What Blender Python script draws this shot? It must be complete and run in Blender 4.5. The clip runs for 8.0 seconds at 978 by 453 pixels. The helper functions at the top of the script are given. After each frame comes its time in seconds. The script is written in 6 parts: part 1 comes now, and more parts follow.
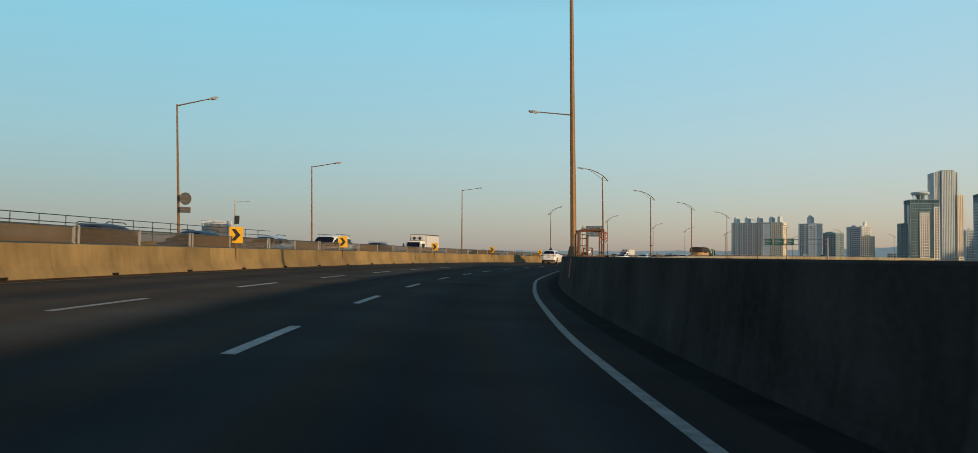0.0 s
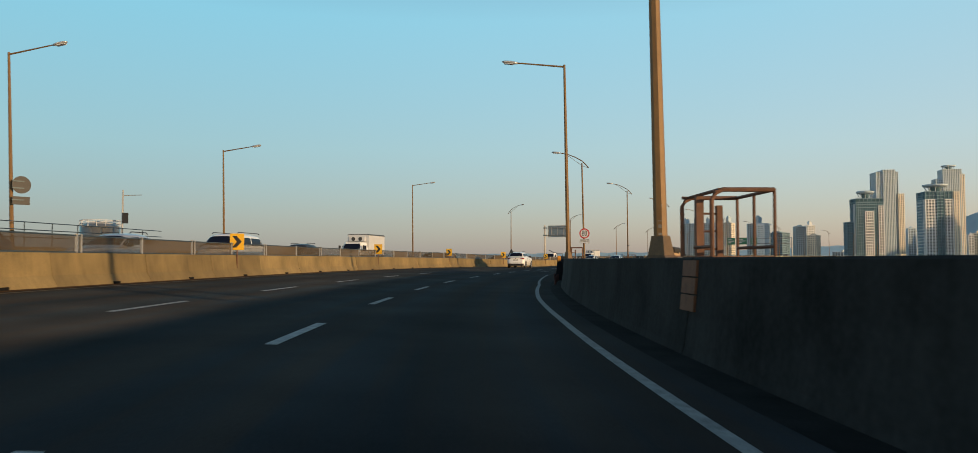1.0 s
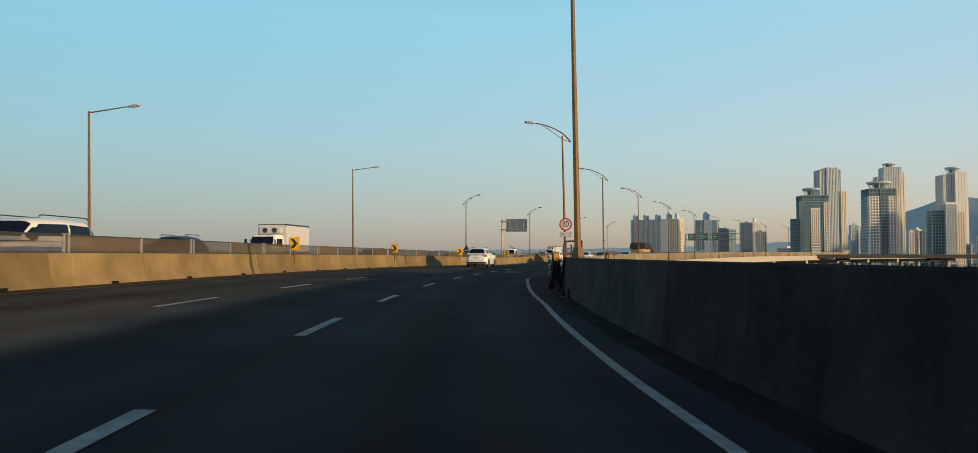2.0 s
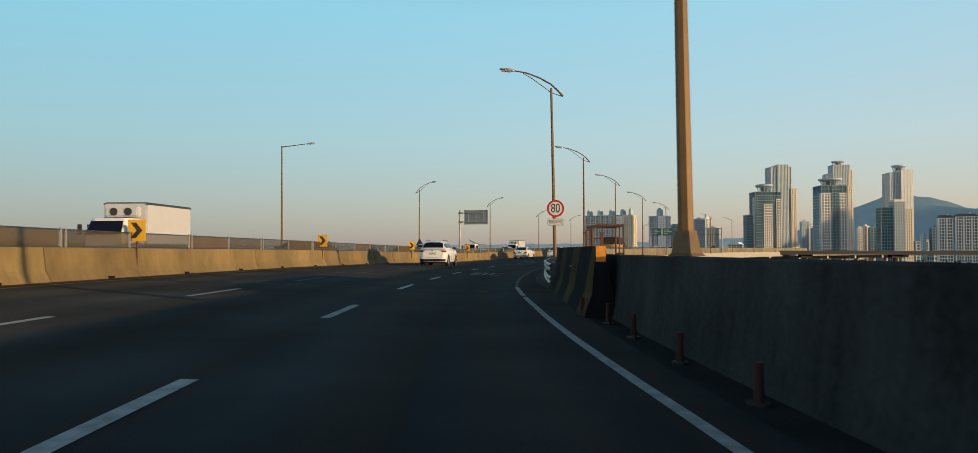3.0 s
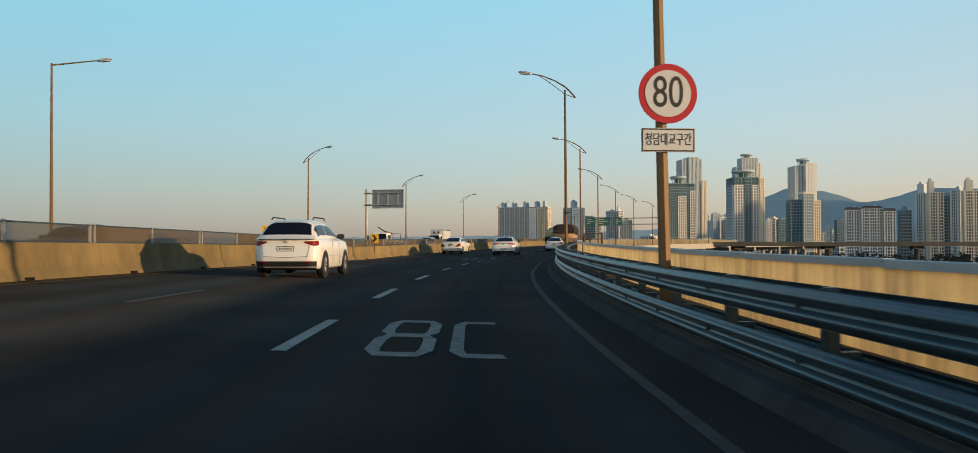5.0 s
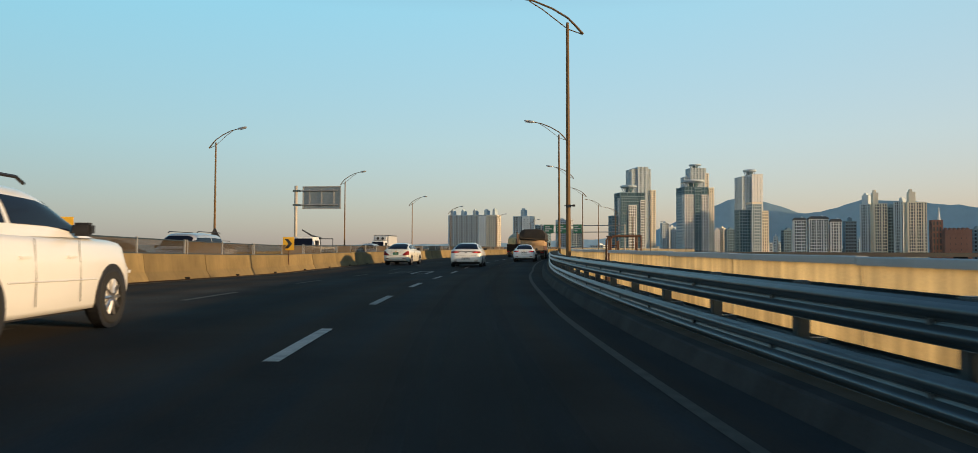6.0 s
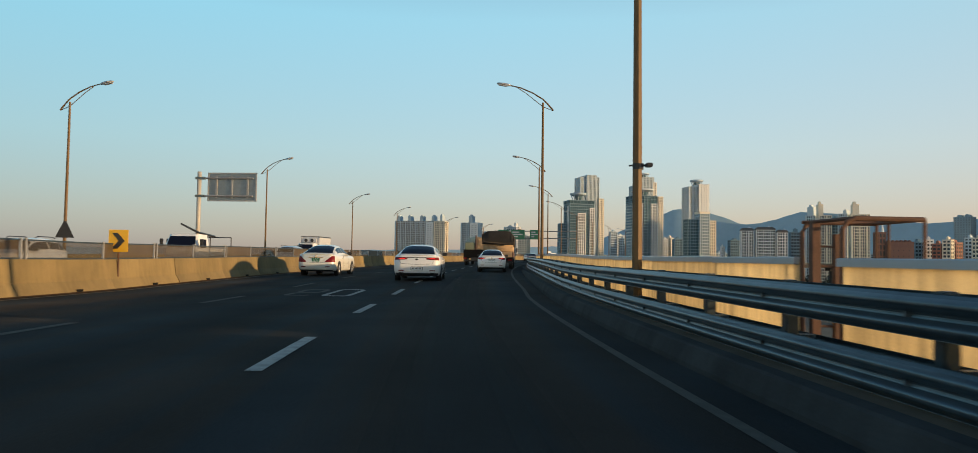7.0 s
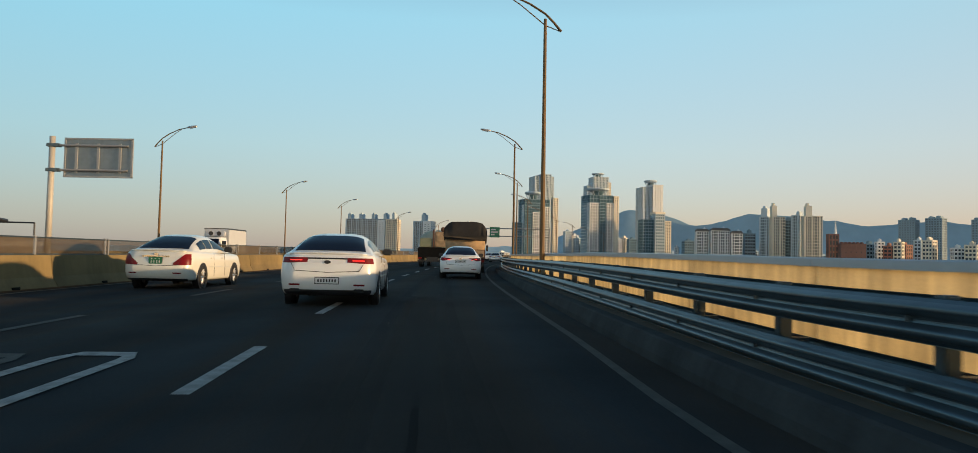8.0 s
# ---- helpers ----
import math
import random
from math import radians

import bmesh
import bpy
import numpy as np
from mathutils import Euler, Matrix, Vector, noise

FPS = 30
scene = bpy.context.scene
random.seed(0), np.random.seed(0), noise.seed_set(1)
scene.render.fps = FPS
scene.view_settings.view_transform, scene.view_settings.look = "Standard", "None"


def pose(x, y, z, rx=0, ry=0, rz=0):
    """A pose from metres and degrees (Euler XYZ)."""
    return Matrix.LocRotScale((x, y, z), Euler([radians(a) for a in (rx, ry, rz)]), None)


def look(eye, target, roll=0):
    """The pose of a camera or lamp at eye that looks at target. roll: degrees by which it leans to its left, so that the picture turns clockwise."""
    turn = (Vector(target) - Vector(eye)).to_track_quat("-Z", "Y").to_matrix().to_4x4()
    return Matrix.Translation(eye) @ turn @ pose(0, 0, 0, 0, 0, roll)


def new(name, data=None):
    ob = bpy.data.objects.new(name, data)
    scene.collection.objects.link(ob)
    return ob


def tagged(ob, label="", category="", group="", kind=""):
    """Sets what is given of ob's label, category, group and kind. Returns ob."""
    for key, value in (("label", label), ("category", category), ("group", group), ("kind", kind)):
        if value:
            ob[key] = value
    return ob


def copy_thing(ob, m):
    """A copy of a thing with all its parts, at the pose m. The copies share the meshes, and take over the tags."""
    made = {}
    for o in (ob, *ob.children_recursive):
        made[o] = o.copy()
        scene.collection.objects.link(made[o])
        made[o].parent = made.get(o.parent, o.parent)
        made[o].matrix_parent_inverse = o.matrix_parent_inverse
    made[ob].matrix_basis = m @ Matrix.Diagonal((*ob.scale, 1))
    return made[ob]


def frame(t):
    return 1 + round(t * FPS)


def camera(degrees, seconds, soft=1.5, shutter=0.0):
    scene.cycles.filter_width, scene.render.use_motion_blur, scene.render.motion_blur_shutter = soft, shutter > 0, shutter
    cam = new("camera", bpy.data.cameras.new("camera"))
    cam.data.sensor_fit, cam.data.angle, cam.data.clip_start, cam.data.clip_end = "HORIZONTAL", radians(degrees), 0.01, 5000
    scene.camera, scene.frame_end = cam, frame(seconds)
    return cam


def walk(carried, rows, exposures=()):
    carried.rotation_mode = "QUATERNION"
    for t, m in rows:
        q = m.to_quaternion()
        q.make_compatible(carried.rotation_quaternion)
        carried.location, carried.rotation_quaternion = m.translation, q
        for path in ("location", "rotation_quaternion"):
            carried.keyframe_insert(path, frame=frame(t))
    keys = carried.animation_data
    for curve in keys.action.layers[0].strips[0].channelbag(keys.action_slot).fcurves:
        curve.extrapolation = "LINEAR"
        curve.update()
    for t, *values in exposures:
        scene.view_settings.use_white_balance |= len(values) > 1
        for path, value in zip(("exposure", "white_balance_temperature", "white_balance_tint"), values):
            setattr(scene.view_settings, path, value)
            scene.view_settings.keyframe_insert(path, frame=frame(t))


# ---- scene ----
cam = camera(65.2, 8.0, soft=0.75, shutter=0.12)
# the drive: seconds, eye, target, roll
PATH = [
    (0, (0.000, 0.000, 1.053), (0.006, 19.986, 1.807), 0.77),
    (0.5, (-0.393, 7.475, 1.060), (0.235, 27.448, 1.877), 0.16),
    (1, (-0.554, 14.955, 1.032), (0.738, 34.895, 1.887), -0.02),
    (1.5, (-0.450, 22.332, 1.110), (1.533, 42.213, 2.013), 0.34),
    (1.7, (-0.359, 25.295, 1.131), (1.881, 45.151, 1.979), 0.19),
    (2.8, (1.099, 41.855, 1.110), (4.673, 61.522, 1.760), -0.10),
    (3, (1.436, 44.788, 1.122), (5.247, 64.411, 1.760), 0.07),
    (3.5, (2.403, 52.059, 1.117), (6.779, 71.562, 1.823), 0.04),
    (4, (3.557, 59.252, 1.120), (8.480, 78.624, 1.812), 0.17),
    (4.5, (4.926, 66.423, 1.121), (10.372, 85.656, 1.759), 0.10),
    (4.7, (5.510, 69.291, 1.104), (11.190, 88.463, 1.517), 0.01),
    (5.8, (9.699, 85.520, 1.067), (16.739, 104.229, 1.715), 0.24),
    (6, (10.584, 88.465, 1.056), (17.884, 107.073, 1.718), 0.23),
    (6.5, (13.005, 95.858, 1.072), (20.979, 114.180, 1.925), 0.45),
    (7, (15.712, 103.406, 1.057), (24.279, 121.458, 1.910), 0.93),
    (7.5, (18.851, 111.013, 1.101), (28.017, 128.768, 1.979), 1.02),
    (8, (22.080, 118.432, 1.126), (31.747, 135.920, 1.985), 1.28),
]
walk(cam, [(t, look(eye, target, roll)) for t, eye, target, roll in PATH], exposures=((0, 0.69), (3.5, 0.73), (6, 0.77), (8, 0.79)))

# ---- daylight: a low sun behind and to the right of the drive ----
SUN_AZ, SUN_EL = 131.0, 5.6          # degrees clockwise from +Y, above the horizon
world = bpy.data.worlds.new("world")
scene.world = world
world.use_nodes = True
wt = world.node_tree


def sky_layer(elevation, dust, ozone, air):
    """One sky around the sun's bearing."""
    k = wt.nodes.new("ShaderNodeTexSky")
    k.sky_type = 'NISHITA'
    k.sun_disc = False
    k.sun_elevation, k.sun_rotation = radians(elevation), radians(-SUN_AZ)
    k.air_density, k.dust_density, k.ozone_density = air, dust, ozone
    return k


sky = sky_layer(SUN_EL, 1.0, 2.2, 1.0)
# thin evening haze: pale and warm low down, clear blue above
coord, split, haze = wt.nodes.new("ShaderNodeTexCoord"), wt.nodes.new("ShaderNodeSeparateXYZ"), wt.nodes.new("ShaderNodeValToRGB")
wt.links.new(coord.outputs["Generated"], split.inputs[0])
wt.links.new(split.outputs["Z"], haze.inputs["Fac"])
HAZE = ((0.0, (1.5, 1.5, 1.62)), (0.05, (1.6, 1.8, 1.95)), (0.14, (1.55, 2.5, 2.8)), (0.3, (1.25, 3.05, 3.8)), (0.5, (0.36, 1.05, 1.75)), (1.0, (0.05, 0.17, 0.4)))
for i, (where, color) in enumerate(HAZE):
    e = haze.color_ramp.elements[i] if i < 2 else haze.color_ramp.elements.new(where)
    e.position = where
    e.color = (*[c / 4.0 for c in color], 1)
haze_up = wt.nodes.new("ShaderNodeVectorMath")
haze_up.operation = 'SCALE'
haze_up.inputs["Scale"].default_value = 4.0
wt.links.new(haze.outputs["Color"], haze_up.inputs[0])
# the haze warms towards the sun's side
aim, turn_in, tint, warm = wt.nodes.new("ShaderNodeVectorMath"), wt.nodes.new("ShaderNodeMapRange"), wt.nodes.new("ShaderNodeMix"), wt.nodes.new("ShaderNodeVectorMath")
aim.operation, warm.operation, tint.data_type = 'DOT_PRODUCT', 'MULTIPLY', 'RGBA'
aim.inputs[1].default_value = (math.sin(radians(SUN_AZ)), math.cos(radians(SUN_AZ)), 0.0)
wt.links.new(coord.outputs["Generated"], aim.inputs[0])
wt.links.new(aim.outputs["Value"], turn_in.inputs["Value"])
turn_in.inputs["From Min"].default_value, turn_in.inputs["From Max"].default_value = -0.98, 0.35
tint.inputs["A"].default_value, tint.inputs["B"].default_value = (1.0, 1.08, 1.07, 1), (1.56, 0.955, 0.82, 1)
wt.links.new(turn_in.outputs["Result"], tint.inputs["Factor"])
wt.links.new(haze_up.outputs["Vector"], warm.inputs[0])
wt.links.new(tint.outputs["Result"], warm.inputs[1])
veil = wt.nodes.new("ShaderNodeMix")
veil.data_type = 'RGBA'
veil.inputs["Factor"].default_value = 0.66
wt.links.new(sky.outputs["Color"], veil.inputs["A"])
wt.links.new(warm.outputs["Vector"], veil.inputs["B"])
bg = wt.nodes["Background"]
bg.inputs["Strength"].default_value = 0.146
wt.links.new(veil.outputs["Result"], bg.inputs["Color"])
sun_data = bpy.data.lights.new("sun", "SUN")
sun_data.energy, sun_data.angle, sun_data.color = 2.9, radians(0.9), (1.0, 0.67, 0.35)
sun = new("sun", sun_data)
sun_from = Vector((math.sin(radians(SUN_AZ)) * math.cos(radians(SUN_EL)), math.cos(radians(SUN_AZ)) * math.cos(radians(SUN_EL)), math.sin(radians(SUN_EL))))
sun.matrix_world = look(sun_from * 200, (0, 0, 0))

# ---- materials ----
def mat(name, color, rough=0.6, metal=0.0, vary=0.12, scale=3.0, bump=0.0, fine=40.0, streak=0.0, spec=0.5):
    """A procedural surface: base colour with broad and fine variation, optional vertical streaks and fine relief."""
    m = bpy.data.materials.new(name)
    m.use_nodes = True
    nt = m.node_tree
    b = nt.nodes["Principled BSDF"]
    b.inputs["Roughness"].default_value, b.inputs["Metallic"].default_value = rough, metal
    b.inputs["Specular IOR Level"].default_value = spec
    co = nt.nodes.new("ShaderNodeTexCoord")
    n1, n2 = nt.nodes.new("ShaderNodeTexNoise"), nt.nodes.new("ShaderNodeTexNoise")
    n1.inputs["Scale"].default_value, n2.inputs["Scale"].default_value = scale, fine
    n1.inputs["Detail"].default_value = 4
    nt.links.new(co.outputs["Object"], n1.inputs["Vector"])
    nt.links.new(co.outputs["Object"], n2.inputs["Vector"])
    add = nt.nodes.new("ShaderNodeMath")
    add.operation = 'MULTIPLY_ADD'
    nt.links.new(n2.outputs["Fac"], add.inputs[0])
    add.inputs[1].default_value = 0.4
    nt.links.new(n1.outputs["Fac"], add.inputs[2])
    fac = add.outputs[0]
    if streak:
        mp, n3 = nt.nodes.new("ShaderNodeMapping"), nt.nodes.new("ShaderNodeTexNoise")
        mp.inputs["Scale"].default_value = (2.6, 2.6, 0.12)
        n3.inputs["Scale"].default_value, n3.inputs["Detail"].default_value = 2.2, 5
        nt.links.new(co.outputs["Object"], mp.inputs["Vector"])
        nt.links.new(mp.outputs["Vector"], n3.inputs["Vector"])
        a2 = nt.nodes.new("ShaderNodeMath")
        a2.operation = 'MULTIPLY_ADD'
        nt.links.new(n3.outputs["Fac"], a2.inputs[0])
        a2.inputs[1].default_value = streak
        nt.links.new(fac, a2.inputs[2])
        fac = a2.outputs[0]
    mr = nt.nodes.new("ShaderNodeMapRange")
    mid = 0.7 + streak * 0.5
    mr.inputs["From Min"].default_value, mr.inputs["From Max"].default_value = mid - 0.35, mid + 0.35
    mr.inputs["To Min"].default_value, mr.inputs["To Max"].default_value = 1 - vary, 1 + vary
    nt.links.new(fac, mr.inputs["Value"])
    oi = nt.nodes.new("ShaderNodeObjectInfo")
    rr = nt.nodes.new("ShaderNodeMapRange")
    rr.inputs["To Min"].default_value, rr.inputs["To Max"].default_value = 1 - vary * 0.4, 1 + vary * 0.4
    nt.links.new(oi.outputs["Random"], rr.inputs["Value"])
    mul = nt.nodes.new("ShaderNodeMath")
    mul.operation = 'MULTIPLY'
    nt.links.new(mr.outputs["Result"], mul.inputs[0])
    nt.links.new(rr.outputs["Result"], mul.inputs[1])
    vm = nt.nodes.new("ShaderNodeVectorMath")
    vm.operation = 'SCALE'
    vm.inputs[0].default_value = color
    nt.links.new(mul.outputs[0], vm.inputs["Scale"])
    nt.links.new(vm.outputs["Vector"], b.inputs["Base Color"])
    if bump:
        bp = nt.nodes.new("ShaderNodeBump")
        bp.inputs["Strength"].default_value, bp.inputs["Distance"].default_value = bump, 0.02
        nt.links.new(fac, bp.inputs["Height"])
        nt.links.new(bp.outputs["Normal"], b.inputs["Normal"])
    return m


def glow(name, color, strength):
    m = mat(name, color, 0.3, vary=0.02)
    b = m.node_tree.nodes["Principled BSDF"]
    b.inputs["Emission Color"].default_value = (*color, 1)
    b.inputs["Emission Strength"].default_value = strength
    return m


def sheer(name, color, clear, rough=0.5):
    """A fine mesh or perforated sheet that lets part of the light straight through."""
    m = mat(name, color, rough, vary=0.2, scale=1.2)
    nt = m.node_tree
    out, b = nt.nodes["Material Output"], nt.nodes["Principled BSDF"]
    tr, mx = nt.nodes.new("ShaderNodeBsdfTransparent"), nt.nodes.new("ShaderNodeMixShader")
    mx.inputs[0].default_value = clear
    nt.links.new(b.outputs[0], mx.inputs[1])
    nt.links.new(tr.outputs[0], mx.inputs[2])
    nt.links.new(mx.outputs[0], out.inputs["Surface"])
    return m


def frosted(name, color, share):
    """Weathered frosted plastic sheet: scatters part of the light through to the other side."""
    m = mat(name, color, 0.6, vary=0.3, scale=0.8, streak=1.2)
    nt = m.node_tree
    out, b = nt.nodes["Material Output"], nt.nodes["Principled BSDF"]
    tl, mx = nt.nodes.new("ShaderNodeBsdfTranslucent"), nt.nodes.new("ShaderNodeMixShader")
    nt.links.new(b.inputs["Base Color"].links[0].from_socket, tl.inputs["Color"])
    mx.inputs[0].default_value = share
    nt.links.new(b.outputs[0], mx.inputs[1])
    nt.links.new(tl.outputs[0], mx.inputs[2])
    nt.links.new(mx.outputs[0], out.inputs["Surface"])
    return m



def road_surface(name):
    """Asphalt by lane: pale wheel tracks, an oily middle, long streaks and broad blotches (map: offset, distance)."""
    m = mat(name, (0.036, 0.036, 0.036), 0.95, vary=0.55, scale=0.3, bump=0.5, fine=45, spec=0.06)
    nt = m.node_tree
    b = nt.nodes["Principled BSDF"]
    b.inputs["Diffuse Roughness"].default_value = 0.5
    base = b.inputs["Base Color"].links[0].from_socket
    uv, sep = nt.nodes.new("ShaderNodeUVMap"), nt.nodes.new("ShaderNodeSeparateXYZ")
    uv.uv_map = "road"
    nt.links.new(uv.outputs[0], sep.inputs[0])
    lane = nt.nodes.new("ShaderNodeMath")
    lane.operation = 'MULTIPLY'
    lane.inputs[1].default_value = 1 / 3.83
    nt.links.new(sep.outputs["X"], lane.inputs[0])
    fr = nt.nodes.new("ShaderNodeMath")
    fr.operation = 'FRACT'
    nt.links.new(lane.outputs[0], fr.inputs[0])
    ramp = nt.nodes.new("ShaderNodeValToRGB")
    for i, (q, v) in enumerate(((0.0, 0.45), (0.2, 0.6), (0.36, 0.46), (0.5, 0.34), (0.64, 0.46), (0.8, 0.6), (1.0, 0.45))):
        e = ramp.color_ramp.elements[i] if i < 2 else ramp.color_ramp.elements.new(q)
        e.position, e.color = q, (v, v, v, 1)
    nt.links.new(fr.outputs[0], ramp.inputs["Fac"])
    mp, streak = nt.nodes.new("ShaderNodeMapping"), nt.nodes.new("ShaderNodeTexNoise")
    mp.inputs["Scale"].default_value = (1.3, 0.035, 1.0)
    streak.inputs["Scale"].default_value, streak.inputs["Detail"].default_value = 1.0, 5
    nt.links.new(uv.outputs[0], mp.inputs["Vector"])
    nt.links.new(mp.outputs["Vector"], streak.inputs["Vector"])
    hue = nt.nodes.new("ShaderNodeMix")
    hue.data_type = 'RGBA'
    hue.inputs["A"].default_value, hue.inputs["B"].default_value = (0.8, 1.0, 1.16, 1), (1.12, 1.0, 0.9, 1)
    spread = nt.nodes.new("ShaderNodeMapRange")
    spread.inputs["From Min"].default_value, spread.inputs["From Max"].default_value = 0.42, 0.58
    nt.links.new(streak.outputs["Fac"], spread.inputs["Value"])
    nt.links.new(spread.outputs["Result"], hue.inputs["Factor"])
    tone = nt.nodes.new("ShaderNodeVectorMath")
    tone.operation = 'MULTIPLY'
    nt.links.new(base, tone.inputs[0])
    nt.links.new(hue.outputs["Result"], tone.inputs[1])
    wear = nt.nodes.new("ShaderNodeVectorMath")
    wear.operation = 'MULTIPLY'
    nt.links.new(tone.outputs[0], wear.inputs[0])
    nt.links.new(ramp.outputs["Color"], wear.inputs[1])
    up = nt.nodes.new("ShaderNodeVectorMath")
    up.operation = 'SCALE'
    up.inputs["Scale"].default_value = 2.0
    nt.links.new(wear.outputs[0], up.inputs[0])
    nt.links.new(up.outputs[0], b.inputs["Base Color"])
    return m


ASPHALT = road_surface("asphalt")
STRIP_CONCRETE = mat("strip_concrete", (0.13, 0.105, 0.08), 0.95, vary=0.4, scale=1.5, bump=0.3, spec=0.05)
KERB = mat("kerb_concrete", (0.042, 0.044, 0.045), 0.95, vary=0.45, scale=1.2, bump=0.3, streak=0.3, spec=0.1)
GUTTER = mat("gutter_surface", (0.021, 0.021, 0.02), 1.0, vary=0.5, scale=1.5, bump=0.4, fine=30, spec=0.05)
PAINT_WHITE = mat("road_paint", (0.36, 0.35, 0.33), 0.85, vary=0.5, scale=5, spec=0.2)
PAINT_WORN = mat("worn_road_paint", (0.05, 0.046, 0.04), 0.9, vary=0.5, scale=5)
PAINT_FAINT = mat("faint_road_paint", (0.26, 0.255, 0.24), 0.9, vary=0.5, scale=5, spec=0.1)
PAINT_YELLOW = mat("yellow_line_paint", (0.09, 0.065, 0.03), 0.7, vary=0.4, scale=5)
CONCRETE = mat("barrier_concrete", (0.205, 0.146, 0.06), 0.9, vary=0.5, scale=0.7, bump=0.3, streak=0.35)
# the parapet's shade is put into this near-black base; the blotches are weathering
CONCRETE_DARK = mat("shaded_parapet_concrete", (0.031, 0.033, 0.033), 0.95, vary=0.85, scale=0.8, bump=0.4, fine=14, streak=0.35, spec=0.15)
CONCRETE_PALE = mat("deck_concrete", (0.4, 0.38, 0.34), 0.85, vary=0.2, scale=0.5)
PANEL = frosted("frosted_panel", (0.66, 0.585, 0.42), 0.74)
GALV = mat("galvanised_steel", (0.072, 0.1, 0.12), 0.38, 0.6, vary=0.3, scale=3, fine=25, bump=0.05)
POLE = mat("pole_steel", (0.17, 0.1, 0.042), 0.55, 0.1, vary=0.25, scale=2, spec=0.3)
POLE_BASE = mat("pole_base_steel", (0.13, 0.08, 0.035), 0.55, 0.1, vary=0.35, scale=5)
RUST = mat("rusty_steel", (0.13, 0.065, 0.04), 0.75, 0.2, vary=0.4, scale=5, bump=0.2)
COPING = mat("aluminium_coping", (0.4, 0.43, 0.47), 0.4, 0.6, vary=0.12, scale=2)
SCREENS = (sheer("fence_screen", (0.085, 0.06, 0.03), 0.36), sheer("fence_mesh", (0.07, 0.055, 0.03), 0.52), sheer("dusty_fence_screen", (0.115, 0.08, 0.04), 0.24))
YELLOW = mat("sign_yellow", (0.75, 0.42, 0.02), 0.4, vary=0.08)
BLACK = mat("sign_black", (0.02, 0.02, 0.022), 0.5, vary=0.1)
SIGN_WHITE = mat("sign_white", (0.53, 0.55, 0.58), 0.45, vary=0.05)
SIGN_RED = mat("sign_red", (0.4, 0.015, 0.02), 0.4, vary=0.06)
SIGN_GREEN = mat("sign_green", (0.01, 0.16, 0.09), 0.45, vary=0.06)
MAST_PAINT = mat("mast_paint", (0.5, 0.46, 0.4), 0.55, 0.1, vary=0.12)
PANEL_BACK = mat("sign_panel_back", (0.2, 0.25, 0.29), 0.5, 0.4, vary=0.15)
STENCIL = mat("stencil_paint", (0.22, 0.21, 0.19), 0.8, vary=0.3, scale=20)
SIGN_BACK = mat("sign_back", (0.36, 0.36, 0.36), 0.55, 0.4, vary=0.12)
# the blocks' shade is put into this dark worn yellow
STRIPE_Y = mat("shaded_block_yellow", (0.062, 0.047, 0.02), 0.9, vary=0.4, scale=2, streak=0.5, spec=0.05)
# bright orange for the part of the end that the sun reaches
END_ORANGE = mat("sunlit_block_end", (0.6, 0.24, 0.02), 0.6, vary=0.3, scale=6)
STRIPE_B = mat("block_black", (0.011, 0.013, 0.017), 0.9, vary=0.45, scale=2, streak=0.5, spec=0.05)
ORANGE = mat("orange_plate", (0.13, 0.052, 0.022), 0.7, vary=0.45, scale=6)
JOINT = mat("joint_rubber", (0.012, 0.012, 0.012), 1.0, vary=0.2, spec=0.05)
TYRE = mat("tyre_rubber", (0.018, 0.018, 0.018), 0.85, vary=0.2)
RIM = mat("alloy_rim", (0.5, 0.5, 0.52), 0.3, 0.9, vary=0.08)
CAR_GLASS = mat("car_glass", (0.008, 0.011, 0.024), 0.1, vary=0.05, spec=0.1)
TANK_STEEL = mat("dull_tank_steel", (0.5, 0.47, 0.4), 0.32, 0.85, vary=0.15, scale=1.5)
TRIM = mat("black_trim", (0.02, 0.02, 0.022), 0.5, vary=0.15)
CHROME = mat("chrome", (0.7, 0.7, 0.72), 0.15, 1.0, vary=0.03)
LAMP_RED = mat("tail_lens", (0.17, 0.004, 0.006), 0.3, vary=0.15, scale=12, spec=0.2)
LAMP_LIT = glow("brake_light", (0.95, 0.03, 0.02), 1.1)
LAMP_CLEAR = mat("head_lens", (0.6, 0.62, 0.65), 0.1, vary=0.05)
PLATE_W = mat("plate_white", (0.7, 0.7, 0.68), 0.5, vary=0.05)
PLATE_G = mat("plate_green", (0.01, 0.16, 0.07), 0.5, vary=0.05)


def paint(name, color, metal=0.0, coat=0.6):
    m = mat(name, color, 0.28 if coat > 0.3 else 0.42, metal, vary=0.04, scale=1.5, spec=0.5 if coat > 0.3 else 0.25)
    m.node_tree.nodes["Principled BSDF"].inputs["Coat Weight"].default_value = coat
    return m


